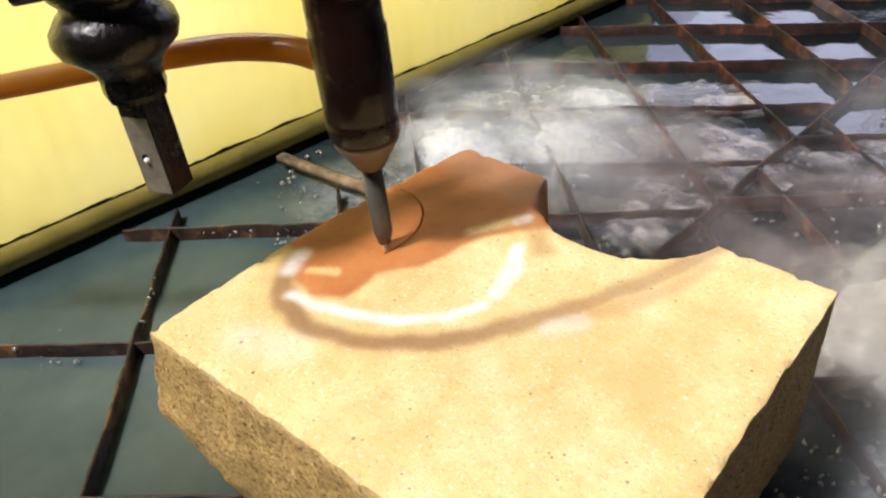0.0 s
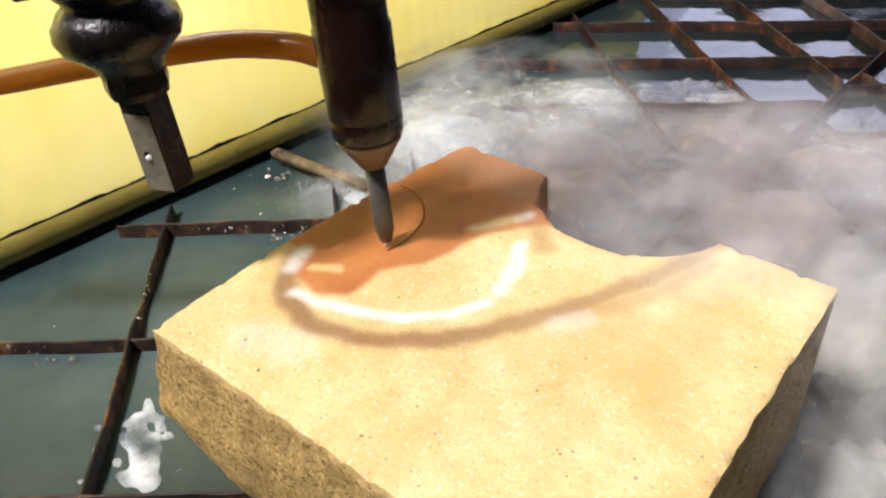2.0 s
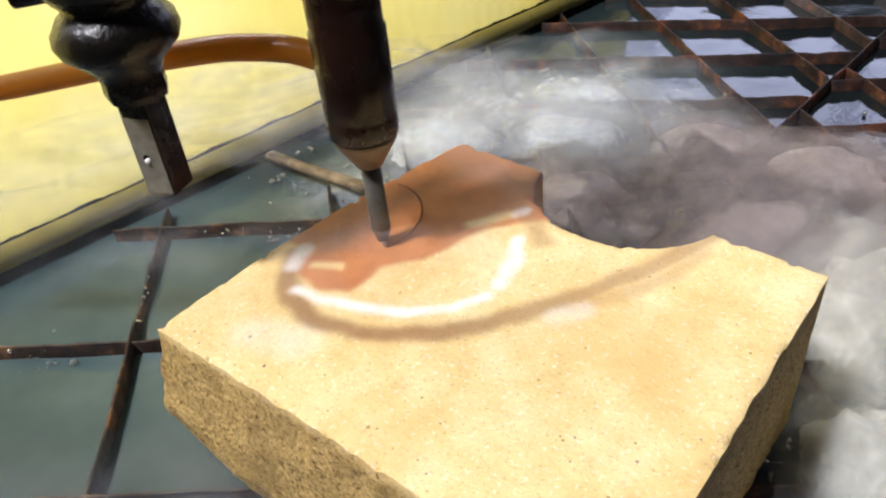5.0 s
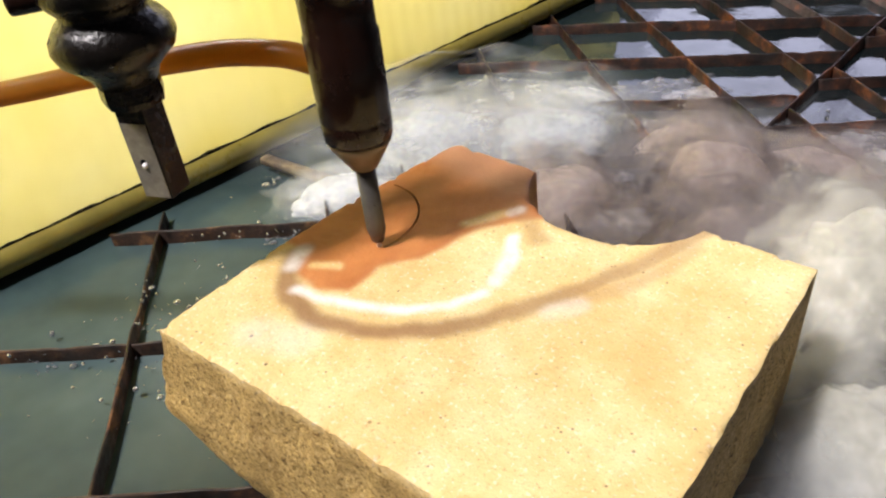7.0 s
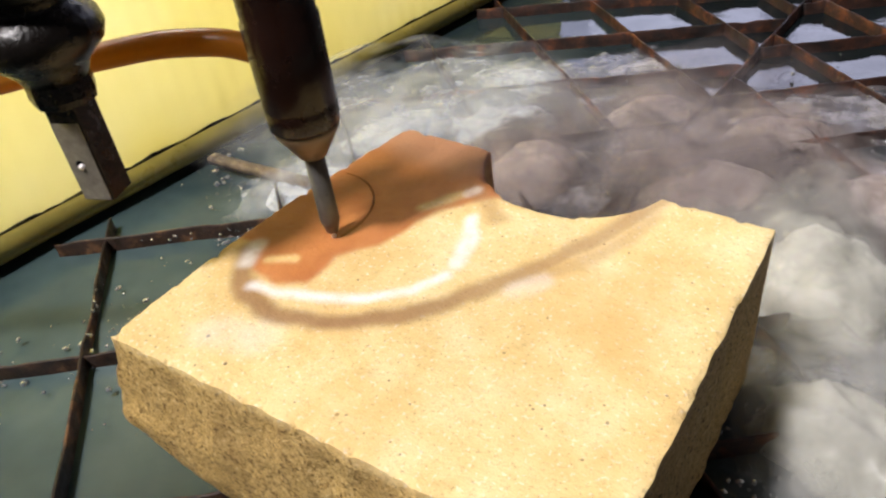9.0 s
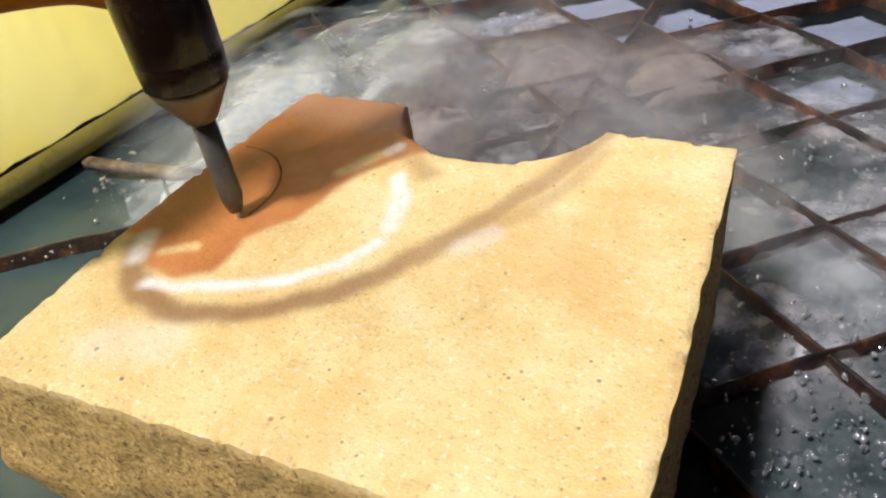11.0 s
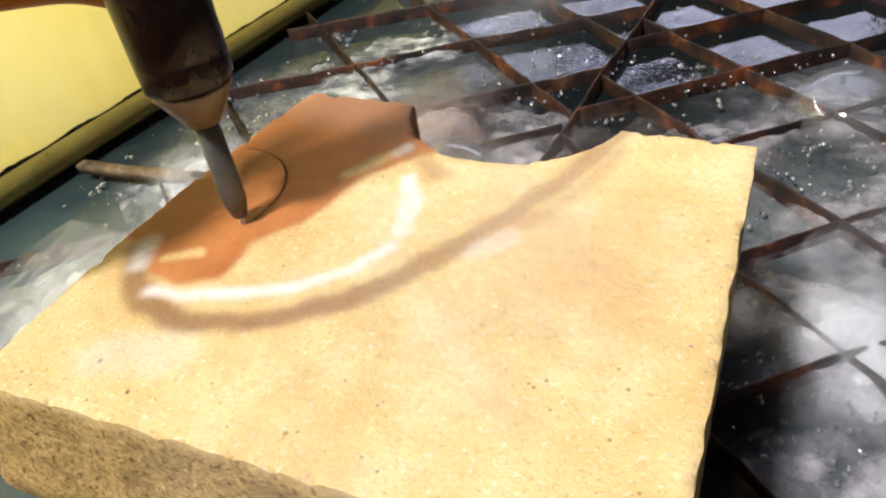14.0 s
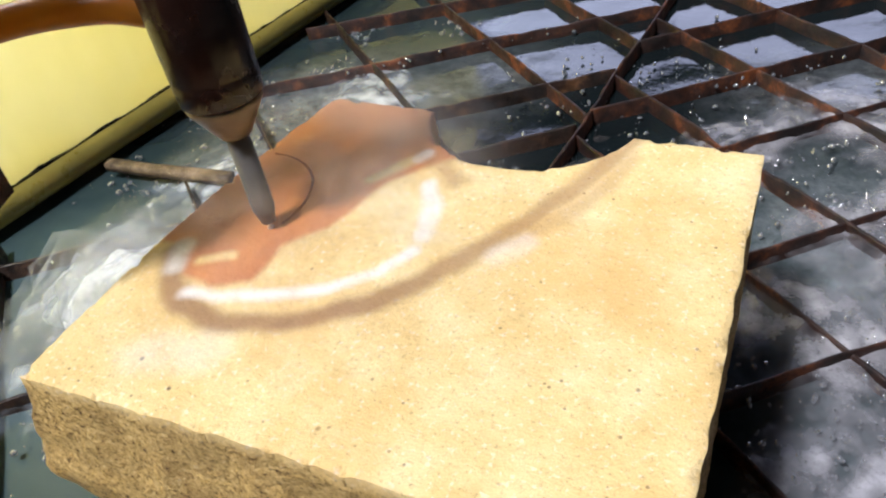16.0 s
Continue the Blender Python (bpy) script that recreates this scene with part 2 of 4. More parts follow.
def box(bm, x0, x1, y0, y1, z0, z1, bevel=0.0):
    g = bmesh.ops.create_cube(bm, size=1, matrix=Matrix.LocRotScale(((x0 + x1) / 2, (y0 + y1) / 2, (z0 + z1) / 2), None, (x1 - x0, y1 - y0, z1 - z0)))
    if bevel:
        edges = list({e for v in g["verts"] for e in v.link_edges})
        bmesh.ops.bevel(bm, geom=edges, offset=bevel, segments=2, profile=0.5, affect="EDGES")
    return bm


def lathe(profile, n=40, wobble=0.0):
    """A closed solid of revolution about z from (radius, height) pairs."""
    bm = bmesh.new()
    rings = []
    for r, z in profile:
        rings.append([bm.verts.new((r * math.cos(a), r * math.sin(a), z + wobble * noise.noise((9 * r, 3 * math.cos(a), z * 40)))) for a in (2 * math.pi * i / n for i in range(n))])
    for a, b in zip(rings, rings[1:]):
        for i in range(n):
            bm.faces.new((a[i], a[(i + 1) % n], b[(i + 1) % n], b[i]))
    bm.faces.new(rings[0][::-1])
    bm.faces.new(rings[-1])
    bmesh.ops.recalc_face_normals(bm, faces=bm.faces)
    return bm


def tube(points, radius, n=18, steps=8):
    """A round bar along a smooth line through points."""
    P = [Vector(p) for p in points]
    line = []
    for i in range(len(P) - 1):
        p0, p1, p2, p3 = P[max(i - 1, 0)], P[i], P[i + 1], P[min(i + 2, len(P) - 1)]
        for k in range(steps):
            t = k / steps
            line.append(0.5 * (2 * p1 + (p2 - p0) * t + (2 * p0 - 5 * p1 + 4 * p2 - p3) * t * t + (3 * p1 - p0 - 3 * p2 + p3) * t ** 3))
    line.append(P[-1])
    bm = bmesh.new()
    rings = []
    for i, p in enumerate(line):
        d = (line[min(i + 1, len(line) - 1)] - line[max(i - 1, 0)]).normalized()
        u = d.cross(Vector((0, 0, 1))).normalized()
        v = u.cross(d)
        rings.append([bm.verts.new(p + radius * (math.cos(a) * u + math.sin(a) * v)) for a in (2 * math.pi * j / n for j in range(n))])
    for a, b in zip(rings, rings[1:]):
        for j in range(n):
            bm.faces.new((a[j], a[(j + 1) % n], b[(j + 1) % n], b[j]))
    bm.faces.new(rings[0][::-1])
    bm.faces.new(rings[-1])
    bmesh.ops.recalc_face_normals(bm, faces=bm.faces)
    return bm


def cut(ob, cutter):
    """Takes the cutter's shape out of ob, for good."""
    mod = ob.modifiers.new("cut", "BOOLEAN")
    mod.object, mod.solver, mod.use_self = cutter, "EXACT", True
    me = bpy.data.meshes.new_from_object(ob.evaluated_get(bpy.context.evaluated_depsgraph_get()))
    ob.modifiers.clear()
    ob.data = me
    bpy.data.objects.remove(cutter)


# ---- levels of the plan ----
GRATE = -0.074   # top edges of the slats, on which the slab lies
LEVEL = -0.0835   # still water


# ---- room and tank ----
def room():
    for name, b in (("wall_north", (-3, 3, 2.6, 2.8, -0.95, 2.6)), ("wall_south", (-1.3, 3, -3.2, -3, -0.95, 2.6)), ("wall_east", (3, 3.2, -3.2, 2.8, -0.95, 2.6)), ("wall_west", (-1.5, -1.3, -3.2, 2.8, -0.95, 2.6))):
        bm = bmesh.new()
        if name == "wall_north":
            for q in ((-1.4, -1.35, 2.6, 2.8, -0.95, 2.6), (0.25, 3, 2.6, 2.8, -0.95, 2.6), (-1.35, 0.25, 2.6, 2.8, -0.95, 0.63), (-1.35, 0.25, 2.6, 2.8, 1.25, 2.6)):
                box(bm, *q)
        elif name == "wall_west":
            for q in ((-1.5, -1.3, -3.2, -0.6, -0.95, 2.6), (-1.5, -1.3, 0.9, 2.8, -0.95, 2.6), (-1.5, -1.3, -0.6, 0.9, -0.95, 0.1), (-1.5, -1.3, -0.6, 0.9, 1.0, 2.6)):
                box(bm, *q)
        else:
            box(bm, *b)
        tagged(link(name, bm, PLASTER, smooth=False), "grey plastered workshop wall", "wall", kind="structure")
    tagged(link("floor", box(bmesh.new(), -3.2, 3.2, -3.2, 2.8, -1.05, -0.95), CONCRETE, smooth=False), "grey concrete workshop floor", "floor", kind="structure")
    tagged(link("ceiling", box(bmesh.new(), -3.2, 3.2, -3.2, 2.8, 2.6, 2.7), PLASTER, smooth=False), "plain grey workshop ceiling", "ceiling", kind="structure")
    win = tagged(new("window_1"), "bright workshop window with cool daylight", "window", kind="structure")
    win.location = (-0.55, 2.7, 0.94)
    part("pane", box(bmesh.new(), -0.8, 0.8, 0.02, 0.03, -0.31, 0.31), DAYLIGHT, win, smooth=False)
    f = bmesh.new()
    for q in ((-0.8, -0.75, -0.03, 0.02, -0.31, 0.31), (0.75, 0.8, -0.03, 0.02, -0.31, 0.31), (-0.02, 0.02, -0.03, 0.02, -0.26, 0.26), (-0.75, 0.75, -0.03, 0.02, -0.31, -0.26), (-0.75, 0.75, -0.03, 0.02, 0.26, 0.31)):
        box(f, *q)
    part("window_frame", f, TANK, win, smooth=False)
    # unseen bright pane and its frame, added to backlight the splash screen
    win = tagged(new("backlight_window"), "unseen bright window added to backlight the splash screen", "window", kind="structure")
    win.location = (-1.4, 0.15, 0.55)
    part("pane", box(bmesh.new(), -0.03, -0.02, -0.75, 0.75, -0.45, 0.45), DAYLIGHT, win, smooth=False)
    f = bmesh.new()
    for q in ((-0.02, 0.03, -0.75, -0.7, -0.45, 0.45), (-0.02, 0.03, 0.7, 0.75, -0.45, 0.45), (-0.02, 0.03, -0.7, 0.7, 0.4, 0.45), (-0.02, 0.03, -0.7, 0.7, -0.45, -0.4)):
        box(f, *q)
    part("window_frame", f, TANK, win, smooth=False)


def wall_x(y):
    return -0.222 + 0.068 * (y + 0.01)


def tank():
    t = tagged(new("water_tank"), "grey painted steel catcher tank of a cutting table", "tank", kind="structure")
    for q in ((1.05, 1.07, -0.75, 1.2, -0.94, -0.03), (-0.27, 1.05, 1.2, 1.22, -0.94, -0.03), (-0.27, 1.05, -0.77, -0.75, -0.94, -0.03), (-0.32, -0.29, -0.75, 1.2, -0.94, -0.085)):
        part("tank_side", box(bmesh.new(), *q), TANK, t, smooth=False)
    # the water sheet, with low swells
    nx, ny = 200, 260
    X, Y = np.meshgrid(np.linspace(-0.285, 1.04, nx), np.linspace(-0.74, 1.19, ny))
    co = [(x, y, LEVEL + 0.0008 * noise.noise((x * 22, y * 22, 0)) + 0.0003 * noise.noise((x * 60, y * 60, 4))) for x, y in zip(X.ravel(), Y.ravel())]
    faces = [(j * nx + i, j * nx + i + 1, (j + 1) * nx + i + 1, (j + 1) * nx + i) for j in range(ny - 1) for i in range(nx - 1)]
    me = bpy.data.meshes.new("water")
    me.from_pydata(co, [], faces)
    froth = np.zeros(len(co))
    for x, y, r, f in ((-0.10, 0.27, 0.08, 0.45), (-0.03, 0.33, 0.06, 0.2), (0.20, 0.22, 0.08, 0.35), (0.22, 0.11, 0.05, 0.16), (0.25, 0.18, 0.07, 0.26), (-0.075, 0.055, 0.04, 0.15), (0.18, 0.35, 0.07, 0.25), (-0.12, 0.19, 0.05, 0.45), (0.19, 0.15, 0.05, 0.2), (0.215, 0.23, 0.06, 0.25)):
        d = np.hypot(X.ravel() - x, Y.ravel() - y) / r
        froth = np.maximum(froth, f * np.clip(1.2 - d, 0, 1))
    me.attributes.new("froth", "FLOAT", "POINT").data.foreach_set("value", froth.astype(np.float32))
    # lighter milky colour painted by place, strongest in the near bays
    milk = np.zeros(len(co))
    for x, y, r, f in ((-0.16, 0.03, 0.20, 1.0), (-0.15, 0.42, 0.16, 0.40), (0.22, 0.15, 0.16, 0.5)):
        milk = np.maximum(milk, f * np.clip(1.5 - 1.2 * np.hypot(X.ravel() - x, Y.ravel() - y) / r, 0, 1))
    me.attributes.new("milk", "FLOAT", "POINT").data.foreach_set("value", milk.astype(np.float32))
    tagged(link_mesh("water", me, WATER), "murky grey-green water between the slats", "water", kind="structure")


def splash_screen():
    """Yellow ribbed sheet that stands on a rounded olive rail along the tank's edge."""
    s = tagged(new("splash_screen"), "translucent yellow ribbed plastic splash screen in an olive rail", "splash screen")
    y0, y1, n = -0.45, 0.60, 640
    bm = bmesh.new()
    rows = []
    for i in range(n + 1):
        y = y0 + (y1 - y0) * i / n
        x = wall_x(y) - 0.0035 + 0.0002 * math.sin(2 * math.pi * y / 0.0135)
        rows.append([bm.verts.new((x - o, y, z)) for o, z in ((0, -0.0640), (0, 0.02), (0, 0.09), (0, 0.22), (0.004, 0.22), (0.004, -0.0640))])
    for a, b in zip(rows, rows[1:]):
        for k in range(6):
            bm.faces.new((a[k], b[k], b[(k + 1) % 6], a[(k + 1) % 6]))
    bm.faces.new(rows[0][::-1])
    bm.faces.new(rows[-1])
    bmesh.ops.recalc_face_normals(bm, faces=bm.faces)
    part("sheet", bm, SHEET, s, "translucent yellow ribbed plastic sheet")
    # rail: rounded nose, flat shelf behind it; it runs on past the sheet
    y1 = 1.15
    bm = bmesh.new()
    prof = [(-0.020, -0.079), (-0.004, -0.079)] + [(-0.004 + 0.0075 * math.cos(a), -0.0705 + 0.0085 * math.sin(a)) for a in (radians(-70 + 20 * k) for k in range(9))] + [(-0.010, -0.0625), (-0.020, -0.0625)]
    rows = []
    for i in range(81):
        y = y0 + (y1 - y0) * i / 80
        w = 0.0007 * noise.noise((y * 12, 3, 0))
        rows.append([bm.verts.new((wall_x(y) + a + w, y, z + w)) for a, z in prof])
    m = len(prof)
    for a, b in zip(rows, rows[1:]):
        for k in range(m):
            bm.faces.new((a[k], b[k], b[(k + 1) % m], a[(k + 1) % m]))
    bm.faces.new(rows[0][::-1])
    bm.faces.new(rows[-1])
    bmesh.ops.recalc_face_normals(bm, faces=bm.faces)
    part("rail", bm, RAIL, s, "rounded olive plastic rail")
    # black strip as the dark gap between sheet and rail, light-blocking strip under it
    # the lower one is added to stop light leaking under the rail
    for name, mat, x0, x1, za, zb, rag in (("gap_strip", BLACK, -0.006, -0.0022, -0.0640, -0.0612, 1), ("light_stop", TANK, -0.030, -0.010, -0.13, -0.0785, 0)):
        bm = bmesh.new()
        rows = []
        for i in range(401):
            y = y0 + (y1 - y0) * i / 400
            w = wall_x(y)
            top = zb + rag * (0.0018 * noise.noise((0, y * 45, 1)) + 0.0010 * noise.noise((0, y * 160, 2)))
            rows.append([bm.verts.new((w + a, y, z)) for a, z in ((x0, za), (x1, za), (x1, top), (x0, top))])
        for a, b in zip(rows, rows[1:]):
            for k in range(4):
                bm.faces.new((a[k], b[k], b[(k + 1) % 4], a[(k + 1) % 4]))
        bm.faces.new(rows[0][::-1])
        bm.faces.new(rows[-1])
        bmesh.ops.recalc_face_normals(bm, faces=bm.faces)
        part(name, bm, mat, s, "ragged black strip standing in for the dark gap above the rail" if rag else "steel strip added under the rail to block light", False)


# ---- grate ----
def slat_mesh(a, b, top, seed, tall=0.075, thick=0.0018):
    """A thin upright steel strip from a to b, bent a little, with a jet-eaten upper edge."""
    a, b = Vector((*a, 0)), Vector((*b, 0))
    length = (b - a).length
    d = (b - a) / length
    side = Vector((-d.y, d.x, 0))
    n = max(6, int(length / 0.004))
    bm = bmesh.new()
    rows = []
    for i in range(n + 1):
        s = length * i / n
        p = a + d * s + side * 0.0016 * noise.noise((s * 14, seed * 7.3, 0))
        bite = -0.0022 * max(0, noise.noise((s * 70, seed * 3.1, 5)) - 0.1) - 0.010 * max(0, noise.noise((s * 16, seed * 5.7, 9)) - 0.45)
        z = top + 0.0008 * noise.noise((s * 30, seed, 2)) + bite
        h = side * thick / 2
        rows.append([bm.verts.new(q) for q in (p + h + Vector((0, 0, z - tall)), p + h + Vector((0, 0, z - 0.0006)), p + h * 0.5 + Vector((0, 0, z)), p - h * 0.5 + Vector((0, 0, z)), p - h + Vector((0, 0, z - 0.0006)), p - h + Vector((0, 0, z - tall)))])
    for u, v in zip(rows, rows[1:]):
        for k in range(6):
            bm.faces.new((u[k], v[k], v[(k + 1) % 6], u[(k + 1) % 6]))
    bm.faces.new(rows[0][::-1])
    bm.faces.new(rows[-1])
    bmesh.ops.recalc_face_normals(bm, faces=bm.faces)
    return bm


def clip_line(n, off, angle, x0, x1):
    """The stretch between x0 and x1 of the line at that angle whose distance from the origin along n is off."""
    d = (math.cos(radians(angle)), math.sin(radians(angle)))
    p = (n[0] * off, n[1] * off)
    return [(x, p[1] + d[1] * (x - p[0]) / d[0]) for x in (x0, x1)]


def grate():
    g = tagged(new("support_grate"), "grid of rusty steel support slats standing in the water", "grate")
    n1, n2 = (-0.643, 0.766), (0.629, 0.777)
    k = 0
    # near section: where each slat meets the two ends of its bay
    near = [clip_line(n1, o, a, -0.203, 0.057) for o, a in ((-0.30, 42), (-0.20, 42), (-0.105, 42), (-0.0125, 42.5), (0.0775, 41.5), (0.1757, 40.2))]
    far = [((-0.085, 0.2375), (0.057, 0.3445)), ((-0.190, 0.2575), (0.057, 0.4385)), ((-0.186, 0.3600), (0.057, 0.5225)), ((-0.184, 0.4575), (0.057, 0.6070)), ((-0.180, 0.5500), (0.057, 0.6950)), ((-0.175, 0.6400), (0.057, 0.7850)), ((-0.170, 0.7300), (0.057, 0.8750)), ((-0.165, 0.8200), (0.057, 0.9650))]
    right1 = ((-0.25, 42), (-0.17, 43), (-0.10, 43), (-0.0245, 43), (0.037, 43), (0.1115, 43), (0.1875, 40.2), (0.2575, 39.3), (0.332, 38), (0.41, 37), (0.49, 37), (0.57, 37))
    left2 = (-0.28, -0.0510, 0.1015, 0.187, 0.264, 0.336, 0.403, 0.466, 0.535, 0.605, 0.675)
    right2 = (-0.17, -0.10, -0.03, 0.045, 0.12, 0.19, 0.250, 0.303, 0.366, 0.428, 0.495, 0.565, 0.635)
    lines = [(q, RUST) for q in near] + [(q, RUST if i < 1 else RED_RUST) for i, q in enumerate(far)]
    lines += [(clip_line(n1, o, a, 0.059, 0.80), RED_RUST) for o, a in right1]
    lines += [(clip_line(n2, o, 141.3, -0.197, 0.057), RUST if o < 0.2 else RED_RUST) for o in left2]
    lines += [(clip_line(n2, o, 142.3, 0.059, 0.80), RED_RUST) for o in right2]
    for (a, b), mat in lines:
        k += 1
        part("slat", slat_mesh(a, b, GRATE - 0.0005 * (k % 3), k), mat, g)
    part("slat", slat_mesh((0.058, -0.7), (0.060, 1.15), GRATE, 77), RED_RUST, g, "rusty dividing slat between two sections")
    part("slat", slat_mesh((-0.197, 0.172), (-0.108, 0.181), GRATE + 0.0015, 91, 0.005, 0.0075), TAN_RUST, g, "loose tan scaled strip lying across the cells")
    part("slat", slat_mesh((-0.132, 0.170), (-0.105, 0.149), GRATE, 93, 0.05), RUST, g, "short broken slat end")


# ---- the slab ----
def polyline_distance(P, line):
    best = np.full(len(P), 9.0)
    for a, b in zip(line, line[1:]):
        a, b = np.array(a), np.array(b)
        d = b - a
        t = np.clip(((P - a) @ d) / (d @ d), 0, 1)
        best = np.minimum(best, np.linalg.norm(P - a - t[:, None] * d, axis=1))
    return best


def inside(P, poly):
    hit = np.zeros(len(P), bool)
    for (x0, y0), (x1, y1) in zip(poly, poly[1:] + poly[:1]):
        if y0 != y1:
            hit ^= ((y0 > P[:, 1]) != (y1 > P[:, 1])) & (P[:, 0] < (x1 - x0) * (P[:, 1] - y0) / (y1 - y0) + x0)
    return hit


def soft(d, edge, width):
    """1 within edge, falling to 0 over width."""
    t = np.clip((edge + width - d) / width, 0, 1)
    return t * t * (3 - 2 * t)


WIDE, DEEP, BITE = 0.167, 0.160, (0.086, 0.170, 0.0405)


def slab():
    xs = sorted(set(np.round(np.concatenate([np.linspace(0, WIDE, 130), BITE[0] + BITE[2] * np.cos(np.linspace(0.15, math.pi - 0.15, 60))]), 5)))
    ny = 110

    def back(x):
        s = BITE[2] ** 2 - (x - BITE[0]) ** 2
        return min(DEEP, BITE[1] - math.sqrt(s)) if s > 0 else DEEP

    def rough(x, y, z):
        return noise.noise((x * 55, y * 55, z * 70)) * 0.0016 + noise.noise((x * 190, y * 190, z * 200)) * 0.0007

    co, index = [], {}

    def vert(key, x, y, z):
        if key not in index:
            index[key] = len(co)
            co.append((x, y, z))
        return index[key]

    nx = len(xs)
    for i, x in enumerate(xs):
        for j in range(ny):
            y = back(x) * j / (ny - 1)
            e = min(x, y, WIDE - x, back(x) - y)
            dz = -0.0004 * max(0, 1 - e / 0.0012) - 0.0030 * max(0, 1 - e / 0.003) * max(0, noise.noise((x * 210, y * 210, 3)) - 0.05)
            wx = 0.0006 * noise.noise((y * 130, 5, x * 9)) if i in (0, nx - 1) else 0
            wy = 0.0006 * noise.noise((x * 130, 7, y * 9)) if j in (0, ny - 1) else 0
            xw = x * (1 + 0.078 * (DEEP - y) / WIDE) - 0.005 * math.sin(math.pi * min(1, y / DEEP)) * (1 - x / WIDE)
            yw = y + (0.078 * xw + 0.0006 * math.sin(math.pi * x / WIDE)) * (1 - y / DEEP)
            vert((i, j), xw + wx, yw + wy, dz + 0.00012 * noise.noise((x * 300, y * 300, 0)))
    faces = [(vert((i, j), 0, 0, 0), vert((i + 1, j), 0, 0, 0), vert((i + 1, j + 1), 0, 0, 0), vert((i, j + 1), 0, 0, 0)) for i in range(nx - 1) for j in range(ny - 1)]
    ring = [(i, 0) for i in range(nx)] + [(nx - 1, j) for j in range(1, ny)] + [(i, ny - 1) for i in range(nx - 2, -1, -1)] + [(0, j) for j in range(ny - 2, 0, -1)]
    levels = 16
    loops = [[index[k] for k in ring]]
    for lv in range(1, levels + 1):
        t = lv / levels
        loop = []
        for k in ring:
            x, y, z = co[index[k]]
            west = max(0, 1 - (x + 0.004) / 0.030)
            south = max(0, 1 - (y - 0.07 * x) / 0.030)
            belly = math.sin(math.pi * min(1, t * 1.02) ** 1.5)
            ox = -0.017 * west * west * belly * (1.0 - 0.5 * min(1, y / 0.1))
            oy = -0.004 * south * south * belly
            curved = k[1] == ny - 1
            amp = 0.25 if curved else 1.6
            r = amp * rough(x, y, -t * 0.074) * min(1, 4 * t)
            # the broken lower corner
            lift = 0.010 * max(0, 1 - (x + y) / 0.035) * t
            loop.append(len(co))
            co.append((x + ox + (-abs(r) - 0.0015 * t if k[0] == nx - 1 else r * (1 if x > 0.08 else -1)), y + oy - r * (1 if k[1] == 0 else 0), (GRATE + lift) * t + (1 - t) * z))
        loops.append(loop)
    m = len(ring)
    for a, b in zip(loops, loops[1:]):
        for q in range(m):
            faces.append((a[q], b[q], b[(q + 1) % m], a[(q + 1) % m]))
    faces.append(tuple(loops[-1][::-1]))
    me = bpy.data.meshes.new("stone_slab")
    me.from_pydata(co, [], faces)
    bm = bmesh.new()
    bm.from_mesh(me)
    bmesh.ops.triangulate(bm, faces=[f for f in bm.faces if len(f.verts) > 4])
    bmesh.ops.recalc_face_normals(bm, faces=bm.faces)
    bm.to_mesh(me)
    bm.free()
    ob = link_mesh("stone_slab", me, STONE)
    tagged(ob, "yellow sandstone slab with a round bite and the head's shade painted in orange, lying on the grate", "stone slab")
    # the narrow kerf that the jet has cut so far, an arc of a disc
    cx, cy, r, w = 0.0046, 0.089, 0.0281, 0.0004
    k = bmesh.new()
    rows = []
    for i in range(41):
        a = radians(97 - 112 * i / 40)
        c, s = math.cos(a), math.sin(a)
        rows.append([k.verts.new((cx + q * c, cy + q * s, z)) for q, z in ((r - w, -0.02), (r + w, -0.02), (r + w, 0.01), (r - w, 0.01))])
    for a, b in zip(rows, rows[1:]):
        for q in range(4):
            k.faces.new((a[q], b[q], b[(q + 1) % 4], a[(q + 1) % 4]))
    k.faces.new(rows[0][::-1])
    k.faces.new(rows[-1])
    bmesh.ops.recalc_face_normals(k, faces=k.faces)
    cut(ob, link("kerf", k, STONE))
    me = ob.data
    bm = bmesh.new()
    bm.from_mesh(me)
    for e in bm.edges:
        e.smooth = len(e.link_faces) == 2 and e.calc_face_angle(0) < radians(38)
    bm.to_mesh(me)
    bm.free()
    n = len(me.vertices)
    P = np.zeros(n * 3)
    me.vertices.foreach_get("co", P)
    P = P.reshape(-1, 3)
    Q = P[:, :2] + np.array([[noise.noise((x * 90, y * 90, 1)), noise.noise((x * 90, y * 90, 8))] for x, y, _ in P]) * 0.0016
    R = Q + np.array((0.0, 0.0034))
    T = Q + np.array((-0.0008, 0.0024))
    # orange shade of the cutting head, painted with two lit gaps
    shade_outline = [(-0.02, 0.066), (0.004, 0.064), (0.016, 0.054), (0.029, 0.052), (0.040, 0.058), (0.039, 0.075), (0.047, 0.088), (0.051, 0.102), (0.054, 0.116), (0.062, 0.128), (0.070, 0.136), (0.06, 0.18), (-0.02, 0.18)]
    d = polyline_distance(R, shade_outline + shade_outline[:1]) * np.where(inside(R, shade_outline), -1, 1)
    head_shade = soft(d, -0.0015, 0.004)
    head_shade *= 1 - 0.9 * soft(polyline_distance(R, [(0.018, 0.0615), (0.026, 0.0665)]), 0.0006, 0.0026)
    head_shade *= 1 - 0.85 * soft(polyline_distance(R, [(0.048, 0.116), (0.056, 0.130)]), 0.001, 0.0035)
